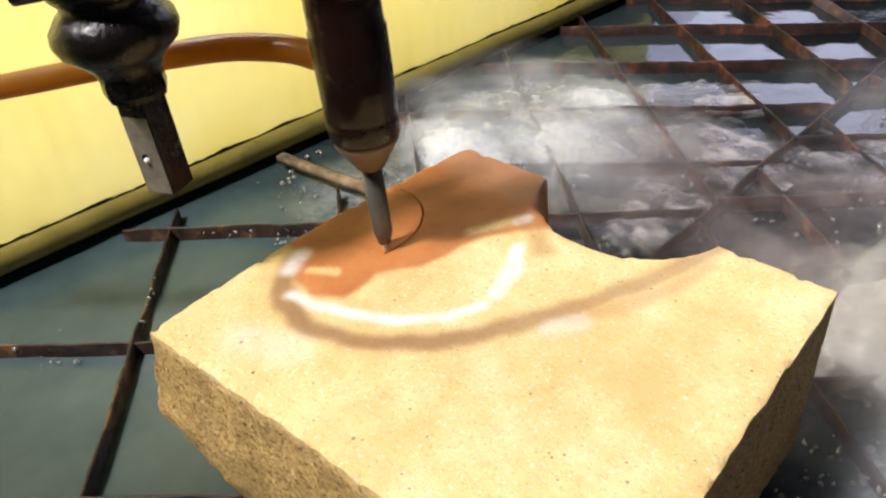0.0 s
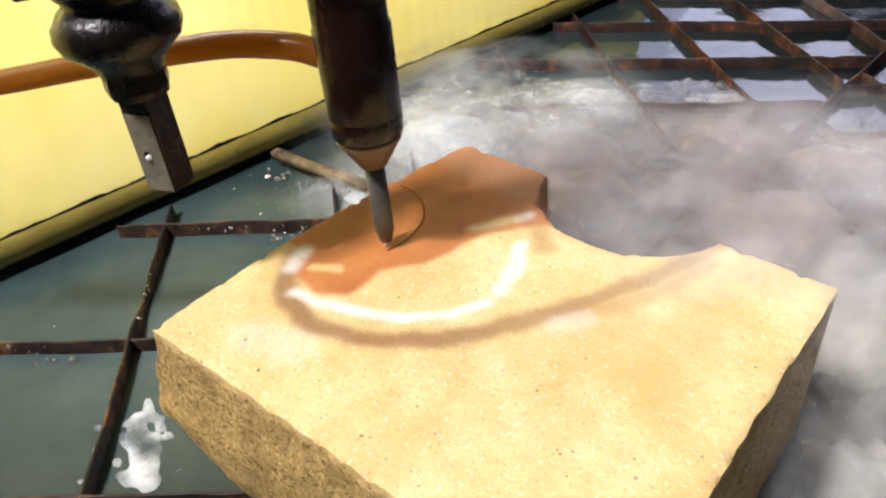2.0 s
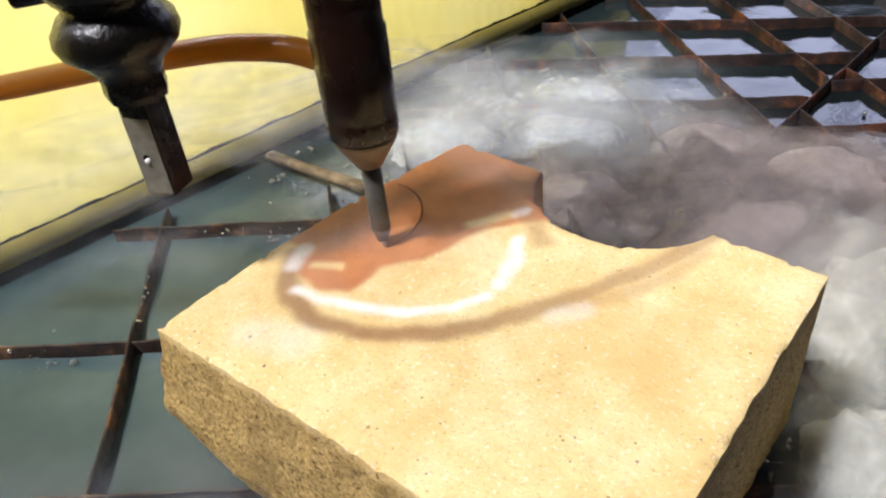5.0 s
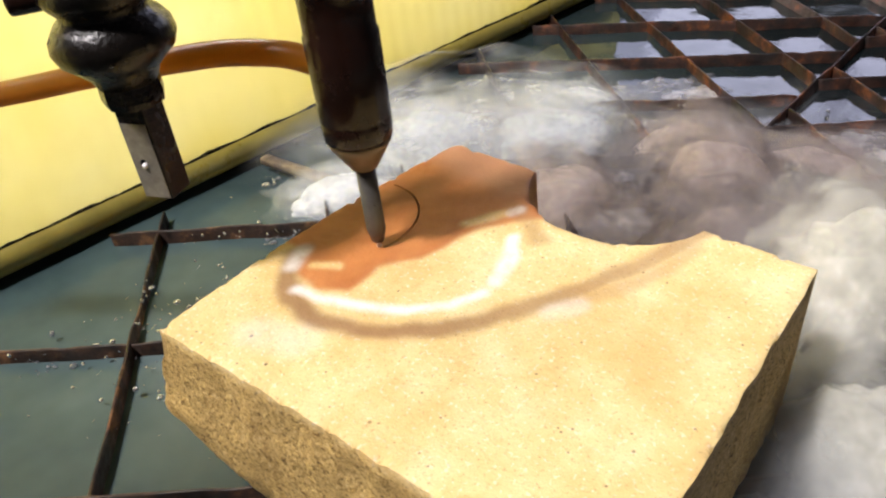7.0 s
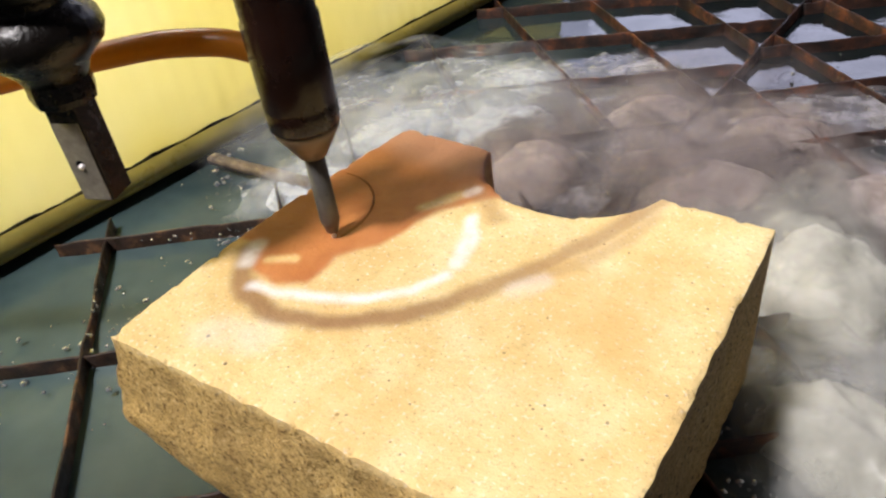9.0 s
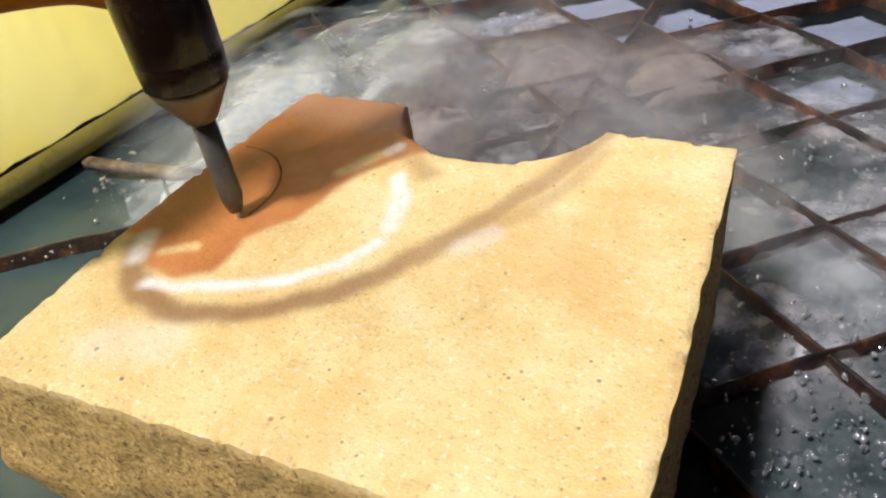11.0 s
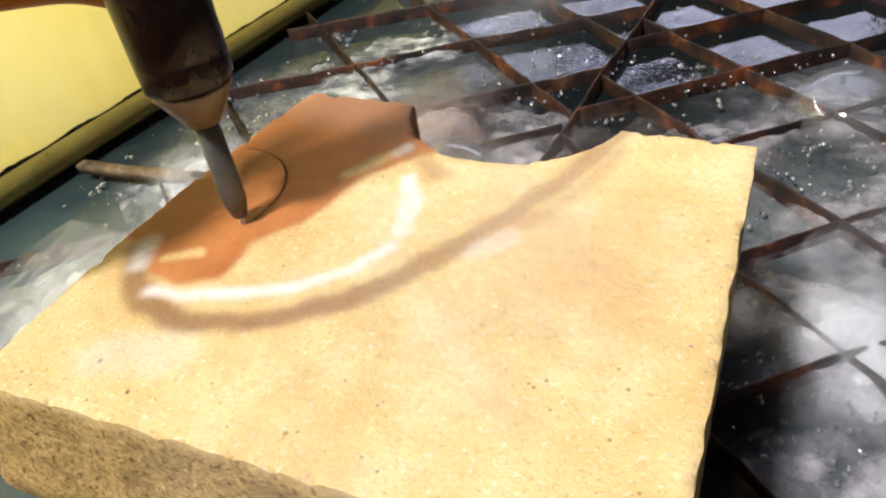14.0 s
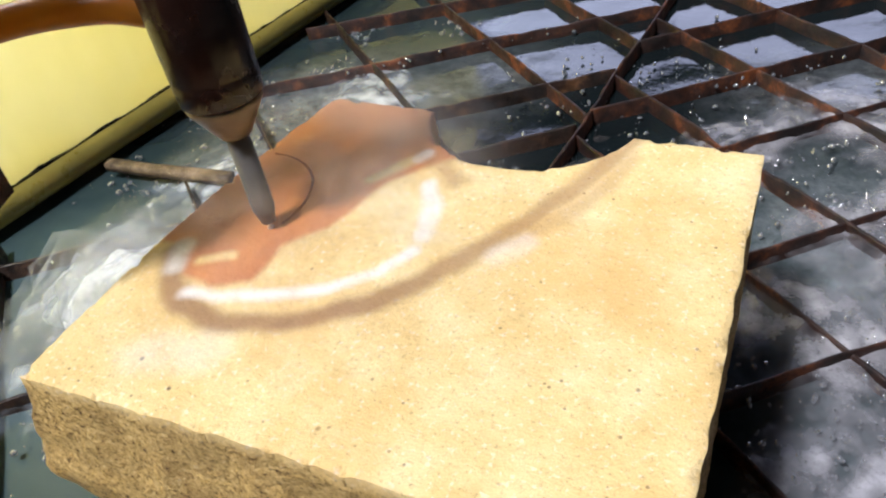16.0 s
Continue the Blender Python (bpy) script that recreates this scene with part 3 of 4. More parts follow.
    # the hose's soft shade, painted as a brown line
    hose_shade = soft(polyline_distance(T, [(0.004, 0.060), (0.013, 0.050), (0.026, 0.0415), (0.042, 0.0395), (0.057, 0.0445), (0.071, 0.0525), (0.084, 0.0655), (0.094, 0.081), (0.103, 0.098), (0.1115, 0.118), (0.119, 0.139), (0.1245, 0.160)]), 0.0014, 0.0052)
    hose_shade *= 1.0 * np.clip(1.15 - 0.45 * np.clip((P[:, 0] - 0.06) / 0.05, 0, 1), 0, 1)
    hose_shade = np.maximum(hose_shade, 0.4 * soft(polyline_distance(T, [(0.104, 0.096), (0.117, 0.112), (0.125, 0.133), (0.1265, 0.150)]), 0.001, 0.0045))
    hose_shade = np.maximum(hose_shade, 0.5 * soft(polyline_distance(T, [(0.055, 0.135), (0.066, 0.131), (0.078, 0.122)]), 0.001, 0.005))
    # bright ring of focused light beside the hose's shade, painted pale
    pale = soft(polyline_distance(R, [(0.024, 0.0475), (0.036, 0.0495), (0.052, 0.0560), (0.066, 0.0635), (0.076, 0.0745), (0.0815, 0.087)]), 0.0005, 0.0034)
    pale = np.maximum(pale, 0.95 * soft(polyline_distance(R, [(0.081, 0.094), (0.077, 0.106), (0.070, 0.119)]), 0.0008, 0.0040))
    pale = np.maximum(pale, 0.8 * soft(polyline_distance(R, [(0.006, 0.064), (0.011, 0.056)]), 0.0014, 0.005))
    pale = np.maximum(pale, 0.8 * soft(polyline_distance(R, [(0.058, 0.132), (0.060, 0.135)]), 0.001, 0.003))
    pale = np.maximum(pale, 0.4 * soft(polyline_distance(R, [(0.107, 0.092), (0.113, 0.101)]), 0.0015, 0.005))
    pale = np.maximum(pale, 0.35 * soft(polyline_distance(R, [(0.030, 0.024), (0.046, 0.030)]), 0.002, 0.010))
    # the shade's lighter pinkish corner, painted too
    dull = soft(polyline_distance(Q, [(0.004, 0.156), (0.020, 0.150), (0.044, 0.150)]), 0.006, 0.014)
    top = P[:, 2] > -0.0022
    for name, values in (("head_shade", head_shade * (1 - 0.4 * (P[:, 2] < -0.004))), ("dull", dull * top), ("hose_shade", hose_shade * top), ("pale", pale * top), ("side", np.where(P[:, 2] < -0.0013, 1.0, 0.0))):
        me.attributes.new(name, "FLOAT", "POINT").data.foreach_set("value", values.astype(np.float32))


# ---- cutting head and probe (both hang from the same carriage, out of view above) ----
def cutting_head():
    h = tagged(new("cutting_head"), "dark wet bronze waterjet cutting head with a slim grey nozzle", "cutting head")
    part("focusing_tube", lathe([(0.0012, 0.0028), (0.0024, 0.0030), (0.0037, 0.0085), (0.0037, 0.0380)], 32), CARBIDE, h, "slim grey carbide focusing tube")
    part("nozzle_nut", lathe([(0.0044, 0.0358), (0.0050, 0.0362), (0.0112, 0.0465), (0.0120, 0.0490)], 40), CONE, h, "bronze-brown conical nut")
    part("body", lathe([(0.0115, 0.0485), (0.0124, 0.0495), (0.0126, 0.0560), (0.0124, 0.0566), (0.0126, 0.0572), (0.0128, 0.0865), (0.0122, 0.0872), (0.0122, 0.1080), (0.0130, 0.1085), (0.0130, 0.20)], 48), BROWN, h)
    part("hose", tube(HOSE, 0.0047), AMBER, h, "amber translucent abrasive feed hose")
    part("jet", lathe([(0.0007, -0.0030), (0.0010, 0.0002), (0.0005, 0.0032)], 12), JET, h, "white spark of water at the nozzle's mouth")
    return h


def height_probe():
    p = tagged(new("height_probe"), "black wet clamp with a drilled square steel bar", "probe")
    bar = part("bar", box(bmesh.new(), -0.0058, 0.0058, -0.0054, 0.0054, 0.0395, 0.082, 0.0005), BLACK, p, "drilled square bar, one face lighter grey", smooth=False)
    bar.rotation_euler = (0, 0, radians(25))
    hole = bmesh.new()
    bmesh.ops.create_cone(hole, cap_ends=True, segments=24, radius1=0.0016, radius2=0.0016, depth=0.03, matrix=pose(-0.0010, 0, 0.0535, 90, 0, 0))
    c = link("drill", hole, BLACK)
    c.rotation_euler = (0, 0, radians(25))
    cut(bar, c)
    # one face of the bar is a lighter grey
    face = part("grey_face", box(bmesh.new(), -0.0054, 0.0050, -0.0057, -0.00545, 0.0400, 0.0685, 0.0001), FACE_GREY, p, "lighter grey steel face", smooth=False)
    face.rotation_euler = (0, 0, radians(25))
    hole = bmesh.new()
    bmesh.ops.create_cone(hole, cap_ends=True, segments=24, radius1=0.0016, radius2=0.0016, depth=0.03, matrix=pose(-0.0010, 0, 0.0535, 90, 0, 0))
    c = link("drill", hole, BLACK)
    c.rotation_euler = (0, 0, radians(25))
    cut(face, c)
    part("collar", lathe([(0.0080, 0.0735), (0.0098, 0.0742), (0.0104, 0.0765), (0.0102, 0.0800), (0.0096, 0.0830), (0.0104, 0.0865)], 9, 0.0009), BLACK, p, "chipped black hexagonal collar", smooth=False)
    part("bellows", lathe([(0.0098, 0.0815), (0.0112, 0.0850), (0.0142, 0.0880), (0.0180, 0.0915), (0.0196, 0.0955), (0.0190, 0.0990), (0.0166, 0.1022), (0.0140, 0.1042), (0.0136, 0.1060), (0.0156, 0.1082), (0.0176, 0.1115), (0.0160, 0.1165), (0.0130, 0.1200), (0.0130, 0.20)], 48, 0.0012), BLACK, p, "bulging black rubber bellows")
    part("lever", tube([(-0.002, -0.004, 0.1120), (-0.009, -0.014, 0.1115), (-0.014, -0.021, 0.1112)], 0.0040, 14, 4), BROWN, p, "short brown lever arm")
    # drop in the hole, its glint painted in as white
    drop = bmesh.new()
    bmesh.ops.create_icosphere(drop, subdivisions=3, radius=0.0011, matrix=pose(-0.0008, -0.0056, 0.0527))
    part("water_drop", drop, JET, p, "drop in the drilled hole, painted white for its glint").rotation_euler = (0, 0, radians(25))
    part("water_drop", lathe([(0.0010, 0.0375), (0.0022, 0.0384), (0.0024, 0.0396)], 14), FILM, p, "hanging clear water drop")
    return p


# ---- foam, bubbles and spray ----
def billow(p, seed, fine):
    swell = 1 + 0.20 * noise.noise((p[0] * 1.2 + seed, p[1] * 1.2, p[2] * 1.2)) + 0.07 * noise.noise((p[0] * 2.8 + seed, p[1] * 2.8, p[2] * 2.8))
    return swell + fine * (0.12 * noise.noise((p[0] * 3.6 + seed, p[1] * 3.6, p[2] * 3.6)) + 0.05 * noise.noise((p[0] * 8 + seed, p[1] * 8, p[2] * 8)))


def heap_mesh(seed, fine):
    bm = bmesh.new()
    bmesh.ops.create_icosphere(bm, subdivisions=5, radius=1)
    for v in bm.verts:
        v.co *= billow(v.co, seed, fine)
    return bm


def shells_mesh(seed, size, layers=6, inner=0.80, outer=1.22):
    """Nested, ragged shells of fine droplets that let a heap fade out into the air."""
    ball = bmesh.new()
    bmesh.ops.create_icosphere(ball, subdivisions=4, radius=1)
    unit = [v.co.copy() for v in ball.verts]
    tris = [[v.index for v in f.verts] for f in ball.faces]
    ball.free()
    co, faces, thick = [], [], []
    for k in range(layers):
        base, f = len(co), k / (layers - 1)
        for p in unit:
            q = p * (inner + (outer - inner) * f) * billow(p, seed + 0.25 * k, 1.0 + f)
            co.append((q.x * size[0], q.y * size[1], q.z * size[2]))
            clump = 0.50 + 0.75 * noise.noise((p.x * 2.3 + seed, p.y * 2.3, p.z * 2.3 + 2.1 * k)) + 0.55 * noise.noise((p.x * 6 + seed, p.y * 6, p.z * 6 + 5 * k))
            thick.append(min(1, max(0, clump)) * (1 - 0.6 * f))
        faces += [[base + i for i in t] for t in tris]
    me = bpy.data.meshes.new("mist")
    me.from_pydata(co, [], faces)
    me.attributes.new("thick", "FLOAT", "POINT").data.foreach_set("value", thick)
    return me


def veil_mesh(seed, spread, layers=4, n=44):
    """Stacked, rolling sheets of fine mist, thinning out towards their rims."""
    co, faces, thick = [], [], []
    for k in range(layers):
        base = len(co)
        f = (k + 0.5) / layers
        ox, oy = 0.35 * noise.noise((seed, k * 3.3, 1)), 0.35 * noise.noise((seed, k * 3.3, 6))
        for j in range(n):
            for i in range(n):
                x, y = 2 * i / (n - 1) - 1, 2 * j / (n - 1) - 1
                r = min(1, math.hypot(x, y))
                roll = noise.noise((x * 1.7 + seed, y * 1.7, k * 0.9)) + 0.5 * noise.noise((x * 3.9, y * 3.9 + seed, k * 1.7))
                z = (f * 2 - 1) * 0.9 + 0.9 * (1 - r * r) * (0.4 + f) * 0.8 + 0.8 * roll
                co.append(((x * (1.35 - 0.4 * f) + ox) * spread[0] * 2, (y * (1.35 - 0.4 * f) + oy) * spread[1] * 2, z * spread[2]))
                clump = 0.5 + 0.9 * noise.noise((x * 2.1 + seed * 3, y * 2.1, k * 2.3)) + 0.5 * noise.noise((x * 5 + seed, y * 5, k * 5.1))
                thick.append(max(0, 1 - r * r) ** 1.3 * min(1, max(0, clump)))
        faces += [(base + j * n + i, base + j * n + i + 1, base + (j + 1) * n + i + 1, base + (j + 1) * n + i) for j in range(n - 1) for i in range(n - 1)]
    me = bpy.data.meshes.new("mist")
    me.from_pydata(co, [], faces)
    me.attributes.new("thick", "FLOAT", "POINT").data.foreach_set("value", thick)
    return me


def bubbles_mesh(seed, count, spread, small, big):
    r = np.random.RandomState(seed)
    bm = bmesh.new()
    for _ in range(count):
        q = small * (big / small) ** (r.rand() ** 2.2)
        x, y = r.normal(0, 0.5, 2) * spread
        bmesh.ops.create_icosphere(bm, subdivisions=2, radius=q, matrix=Matrix.Translation((x, y, q * r.uniform(-0.3, 0.25))))
    return bm


def foam(x, y, rx, ry, h, material, seed):
    ob = tagged(new("foam_heap"), HEAP_LABELS[material], "foam", "boiling foam heaps")
    grey = material is GREY_FOAM
    bm = heap_mesh(seed, 0.25 if grey else 0.9)
    k = 0.82 if grey else 0.86
    bmesh.ops.scale(bm, vec=(k * rx, k * ry, 1.25 * k * h), verts=bm.verts)
    part("core", bm, material, ob)
    veil = link_mesh("mist", shells_mesh(seed, (rx, ry, 1.25 * h), 7, 0.84 if grey else 0.88, 1.32 if grey else 1.26), {FOAM: WHITE_MIST, GREY_FOAM: GREY_MIST, MILKY_FOAM: MILKY_MIST}[material], ob, "fine spray round the foam")
    veil["kind"] = "stuff"
    ob.location = (x, y, LEVEL)
    return ob


def raft_mesh(seed, size):
    """A flat, torn sheet of scum, thin at its rim."""
    n = 48
    co, thick = [], []
    for j in range(n):
        for i in range(n):
            x, y = 2 * i / (n - 1) - 1, 2 * j / (n - 1) - 1
            r = math.hypot(x, y) + 0.55 * noise.noise((x * 2 + seed, y * 2, 1)) + 0.25 * noise.noise((x * 6 + seed, y * 6, 2))
            co.append((x * size[0], y * size[1], 0.0035 * max(0, 1 - r * r) + 0.0012 * noise.noise((x * 7 + seed, y * 7, 4))))
            thick.append(min(1, max(0, 1.25 * (1 - r)) ** 0.7) * min(1, max(0.1, 0.75 + 0.8 * noise.noise((x * 4.5, y * 4.5 + seed, 7)))))
    me = bpy.data.meshes.new("scum")
    me.from_pydata(co, [], [(j * n + i, j * n + i + 1, (j + 1) * n + i + 1, (j + 1) * n + i) for j in range(n - 1) for i in range(n - 1)])
    me.attributes.new("thick", "FLOAT", "POINT").data.foreach_set("value", thick)
    return me


def surge(ob, h, rows):
    """Lets a heap of foam well up and sink: rows of seconds and how much of its height stands over the water, with a slow sway."""
    x, y, _ = ob.location
    out = []
    for i, (t, up) in enumerate(rows):
        out.append((t, pose(x + 0.004 * math.sin(2.1 * i), y + 0.004 * math.cos(1.7 * i), LEVEL + h * (1.6 * (up - 0.25 if up < 0.3 else max(up, 0.6)) - 1.5), 4 * math.sin(i), 4 * math.cos(1.3 * i), 9 * i)))
    walk(ob, out)


HEAP_LABELS = {FOAM: "white boiling foam heap welling up between the slats", GREY_FOAM: "smooth lilac-grey foam heap bulging behind the slab", MILKY_FOAM: "milky green-grey froth welling up beside the slab"}
# x, y, radii, height, material, and how far it stands out of the water over time
HEAPS = (
    (-0.110, 0.255, 0.052, 0.036, 0.024, FOAM, ((0, 0.34), (1.0, 0.65), (1.8, 0.9), (2.6, 0.6), (4, 0.38), (6.3, 0.95), (8, 1.0), (9.2, 0.62), (10.2, 0.9), (12.4, 0.85), (13.4, 0.75), (14.2, 0.2), (16, 0.05))),
    (-0.050, 0.300, 0.050, 0.036, 0.024, FOAM, ((0, 0.30), (1, 0.42), (2.5, 0.6), (4, 0.5), (6.3, 0.9), (8, 0.9), (9.2, 0.5), (10.2, 0.65), (12.4, 0.9), (13.2, 0.8), (13.9, 0.2), (16, 0.0))),
    (-0.075, 0.362, 0.042, 0.030, 0.015, FOAM, ((0, 0.3), (1, 0.62), (2.4, 0.5), (4, 0.6), (6.3, 0.6), (8, 0.65), (9.2, 0.3), (10.2, 0.3), (12.4, 0.6), (13.3, 0.5), (14.2, 0.1), (16, 0.0))),
    (0.000, 0.250, 0.042, 0.036, 0.030, GREY_FOAM, ((0, 0.28), (0.45, 0.6), (1, 0.85), (2.4, 0.7), (4, 0.55), (6.3, 0.8), (8, 0.75), (9.2, 0.8), (10.2, 0.75), (12.4, 0.75), (13.2, 0.75), (14.2, 0.32), (15, 0.15), (16, 0.0))),
    (0.104, 0.268, 0.066, 0.058, 0.043, GREY_FOAM, ((0, 0.28), (0.45, 0.6), (1, 1.0), (2.2, 0.7), (4, 0.55), (6.3, 0.6), (7.5, 0.6), (8.6, 0.5), (9.2, 0.35), (10.2, 0.2), (12.4, 0.6), (13.3, 0.62), (14.0, 0.15), (16, 0.0))),
    (0.068, 0.290, 0.036, 0.030, 0.036, GREY_FOAM, ((0, 0.2), (1, 0.3), (4, 0.5), (6.3, 0.85), (7.5, 1.0), (8.4, 0.5), (9.4, 0.3), (10.2, 0.2), (12.4, 0.7), (13.3, 0.7), (14.0, 0.1), (16, 0.0))),
    (0.030, 0.345, 0.048, 0.034, 0.024, GREY_FOAM, ((0, 0.28), (0.45, 0.6), (1, 0.9), (2.0, 0.6), (4, 0.6), (6.3, 0.62), (8, 0.6), (9.2, 0.5), (10.2, 0.4), (12.4, 0.7), (13.3, 0.6), (14.0, 0.1), (16, 0.0))),
    (0.105, 0.352, 0.050, 0.038, 0.026, GREY_FOAM, ((0, 0.28), (0.45, 0.6), (1, 0.85), (2.4, 0.75), (4, 0.7), (6.3, 0.7), (8, 0.62), (9.0, 0.4), (10.2, 0.3), (12.4, 0.7), (13.3, 0.7), (14.0, 0.1), (16, 0.0))),
    (0.165, 0.300, 0.046, 0.044, 0.028, GREY_FOAM, ((0, 0.28), (0.45, 0.6), (1, 0.6), (2.4, 0.7), (4, 0.62), (6.3, 0.5), (8, 0.4), (9.0, 0.3), (10.2, 0.2), (12.4, 0.3), (14.2, 0.1), (16, 0.0))),
    (0.170, 0.238, 0.048, 0.054, 0.044, MILKY_FOAM, ((0, 0.4), (0.6, 0.7), (1.4, 0.75), (2.4, 0.6), (4, 0.6), (6.3, 0.95), (7.5, 1.0), (8.0, 0.65), (8.5, 0.4), (9.0, 0.3), (10.2, 0.2), (12.3, 0.3), (13.3, 0.2), (14.2, 0.2), (16, 0.1))),
    (0.206, 0.150, 0.036, 0.056, 0.040, MILKY_FOAM, ((0, 0.25), (0.8, 0.6), (2.4, 0.45), (4, 0.5), (6.3, 0.85), (7.4, 0.85), (8.2, 0.6), (8.8, 0.3), (10.2, 0.2), (12.3, 0.2), (14.2, 0.2), (16, 0.1))),
    (0.212, 0.105, 0.036, 0.042, 0.026, FOAM, ((0, 0.1), (1, 0.42), (2.4, 0.3), (3.4, 0.6), (4.2, 0.45), (6.3, 0.5), (7.4, 0.7), (8.0, 0.85), (8.6, 0.4), (9.2, 0.2), (12.3, 0.1), (16, 0.1))),
    (0.235, 0.300, 0.044, 0.044, 0.024, FOAM, ((0, 0.2), (1, 0.4), (4, 0.3), (6.3, 0.5), (8.0, 0.62), (9.0, 0.2), (10.2, 0.2), (12.3, 0.85), (13.0, 0.95), (13.6, 0.5), (14.2, 0.2), (16, 0.1))),
    (-0.118, 0.180, 0.040, 0.026, 0.017, FOAM, ((0, 0.0), (1, 0.1), (1.6, 0.35), (2.6, 0.2), (4, 0.2), (6.3, 0.62), (7.6, 0.9), (8.4, 0.8), (9.2, 0.4), (10.2, 0.45), (12.3, 0.35), (13.3, 0.62), (14.2, 0.42), (15, 0.2), (16, 0.1))),
    (-0.084, 0.082, 0.050, 0.044, 0.030, FOAM, ((0, 0.0), (1.2, 0.05), (4, 0.1), (6.8, 0.1), (7.4, 0.6), (8.0, 0.85), (8.5, 0.6), (9.2, 0.2), (12.3, 0.2), (13.2, 0.7), (14.5, 0.85), (15.2, 0.9), (16, 0.85))),
    (0.222, 0.225, 0.046, 0.050, 0.026, FOAM, ((0, 0.2), (4, 0.2), (6.3, 0.2), (8.0, 0.62), (8.8, 0.2), (12.0, 0.5), (12.6, 0.85), (13.3, 0.9), (13.8, 0.5), (14.2, 0.1), (16, 0.1))),
    (0.206, 0.165, 0.034, 0.036, 0.018, FOAM, ((0, 0.2), (11.8, 0.1), (12.6, 0.6), (13.5, 0.85), (14.0, 0.5), (14.5, 0.2), (16, 0.1))),
)
# a short spurt of spray that shoots up in the bite: seconds and height over the water
SPURT = ((0, -0.06), (8.1, -0.06), (8.4, 0.030), (8.8, -0.06), (12.0, -0.05), (12.3, 0.028), (12.7, -0.06), (13.5, -0.06), (13.8, 0.030), (14.2, -0.02), (14.5, 0.014), (15.2, -0.03), (15.6, 0.020), (16, -0.01))
# flat scum: x, y, radii, pale or lilac, and millimetres over the water in time
RAFTS = (
    (0.185, 0.165, 0.040, 0.050, SCUM, ((0, -7), (4, -7), (8, -7), (8.8, 2), (10.4, 2), (12.2, -7), (13.0, -7), (14, 3), (16, 3))),
    (0.205, 0.100, 0.042, 0.036, SCUM, ((0, 2), (4, 2), (8, -7), (9, -7), (12.3, -7), (13.4, 2), (16, 2))),
    (0.140, 0.285, 0.050, 0.030, SCUM, ((0, -7), (8, -7), (9, 2), (13, -7), (14, 2), (16, 1))),
    (0.215, 0.235, 0.045, 0.040, SCUM, ((0, -7), (8.2, -7), (9, 3), (16, 3))),
    (0.190, 0.325, 0.045, 0.034, SCUM, ((0, 1), (16, 2))),
    (0.035, 0.270, 0.045, 0.036, SCUM, ((0, 2), (13.6, 2), (14.4, 0), (15.2, -7), (16, -7))),
    (0.030, 0.350, 0.055, 0.036, SCUM, ((0, 3), (13.4, 3), (14.2, -7), (15.2, -7), (16, -7))),
    (0.120, 0.400, 0.060, 0.040, SCUM, ((0, 3), (4, 2), (13.4, 2), (14.2, -7), (15, -7), (16, -7))),
    (-0.020, 0.410, 0.045, 0.032, SCUM, ((0, 3), (2, 2), (4, -7), (8, 1), (13.4, 2), (14.2, -7), (15, -7), (16, -7))),
    (0.245, 0.290, 0.050, 0.040, SCUM, ((0, -7), (8.4, -7), (9.2, 3), (16, 3))),
    (0.250, 0.170, 0.040, 0.045, SCUM, ((0, 2), (8, -7), (9, 2), (10.4, 2), (12.2, -7), (13.0, -7), (14, 2), (16, 2))),
    (0.200, 0.040, 0.035, 0.034, SCUM, ((0, -7), (12.6, -7), (13.6, 2), (16, 2))),
    (-0.090, 0.300, 0.050, 0.032, PALE_SCUM, ((0, 2), (14, 2), (16, 0))),
    (-0.080, 0.360, 0.045, 0.028, PALE_SCUM, ((0, 3), (14, 2), (16, -7))),
    (-0.120, 0.185, 0.040, 0.030, PALE_SCUM, ((0, -7), (1.4, -7), (4, -7), (6.5, 2), (16, 1))),
    (-0.080, 0.075, 0.060, 0.055, PALE_SCUM, ((0, -7), (7, -7), (7.8, 2), (9, -7), (12.3, -7), (13.4, 2), (16, 3))),
    (-0.042, -0.012, 0.046, 0.036, PALE_SCUM, ((0, -7), (1.2, -7), (1.7, -1.5), (2.6, -7), (7, -7), (16, -7))),
)

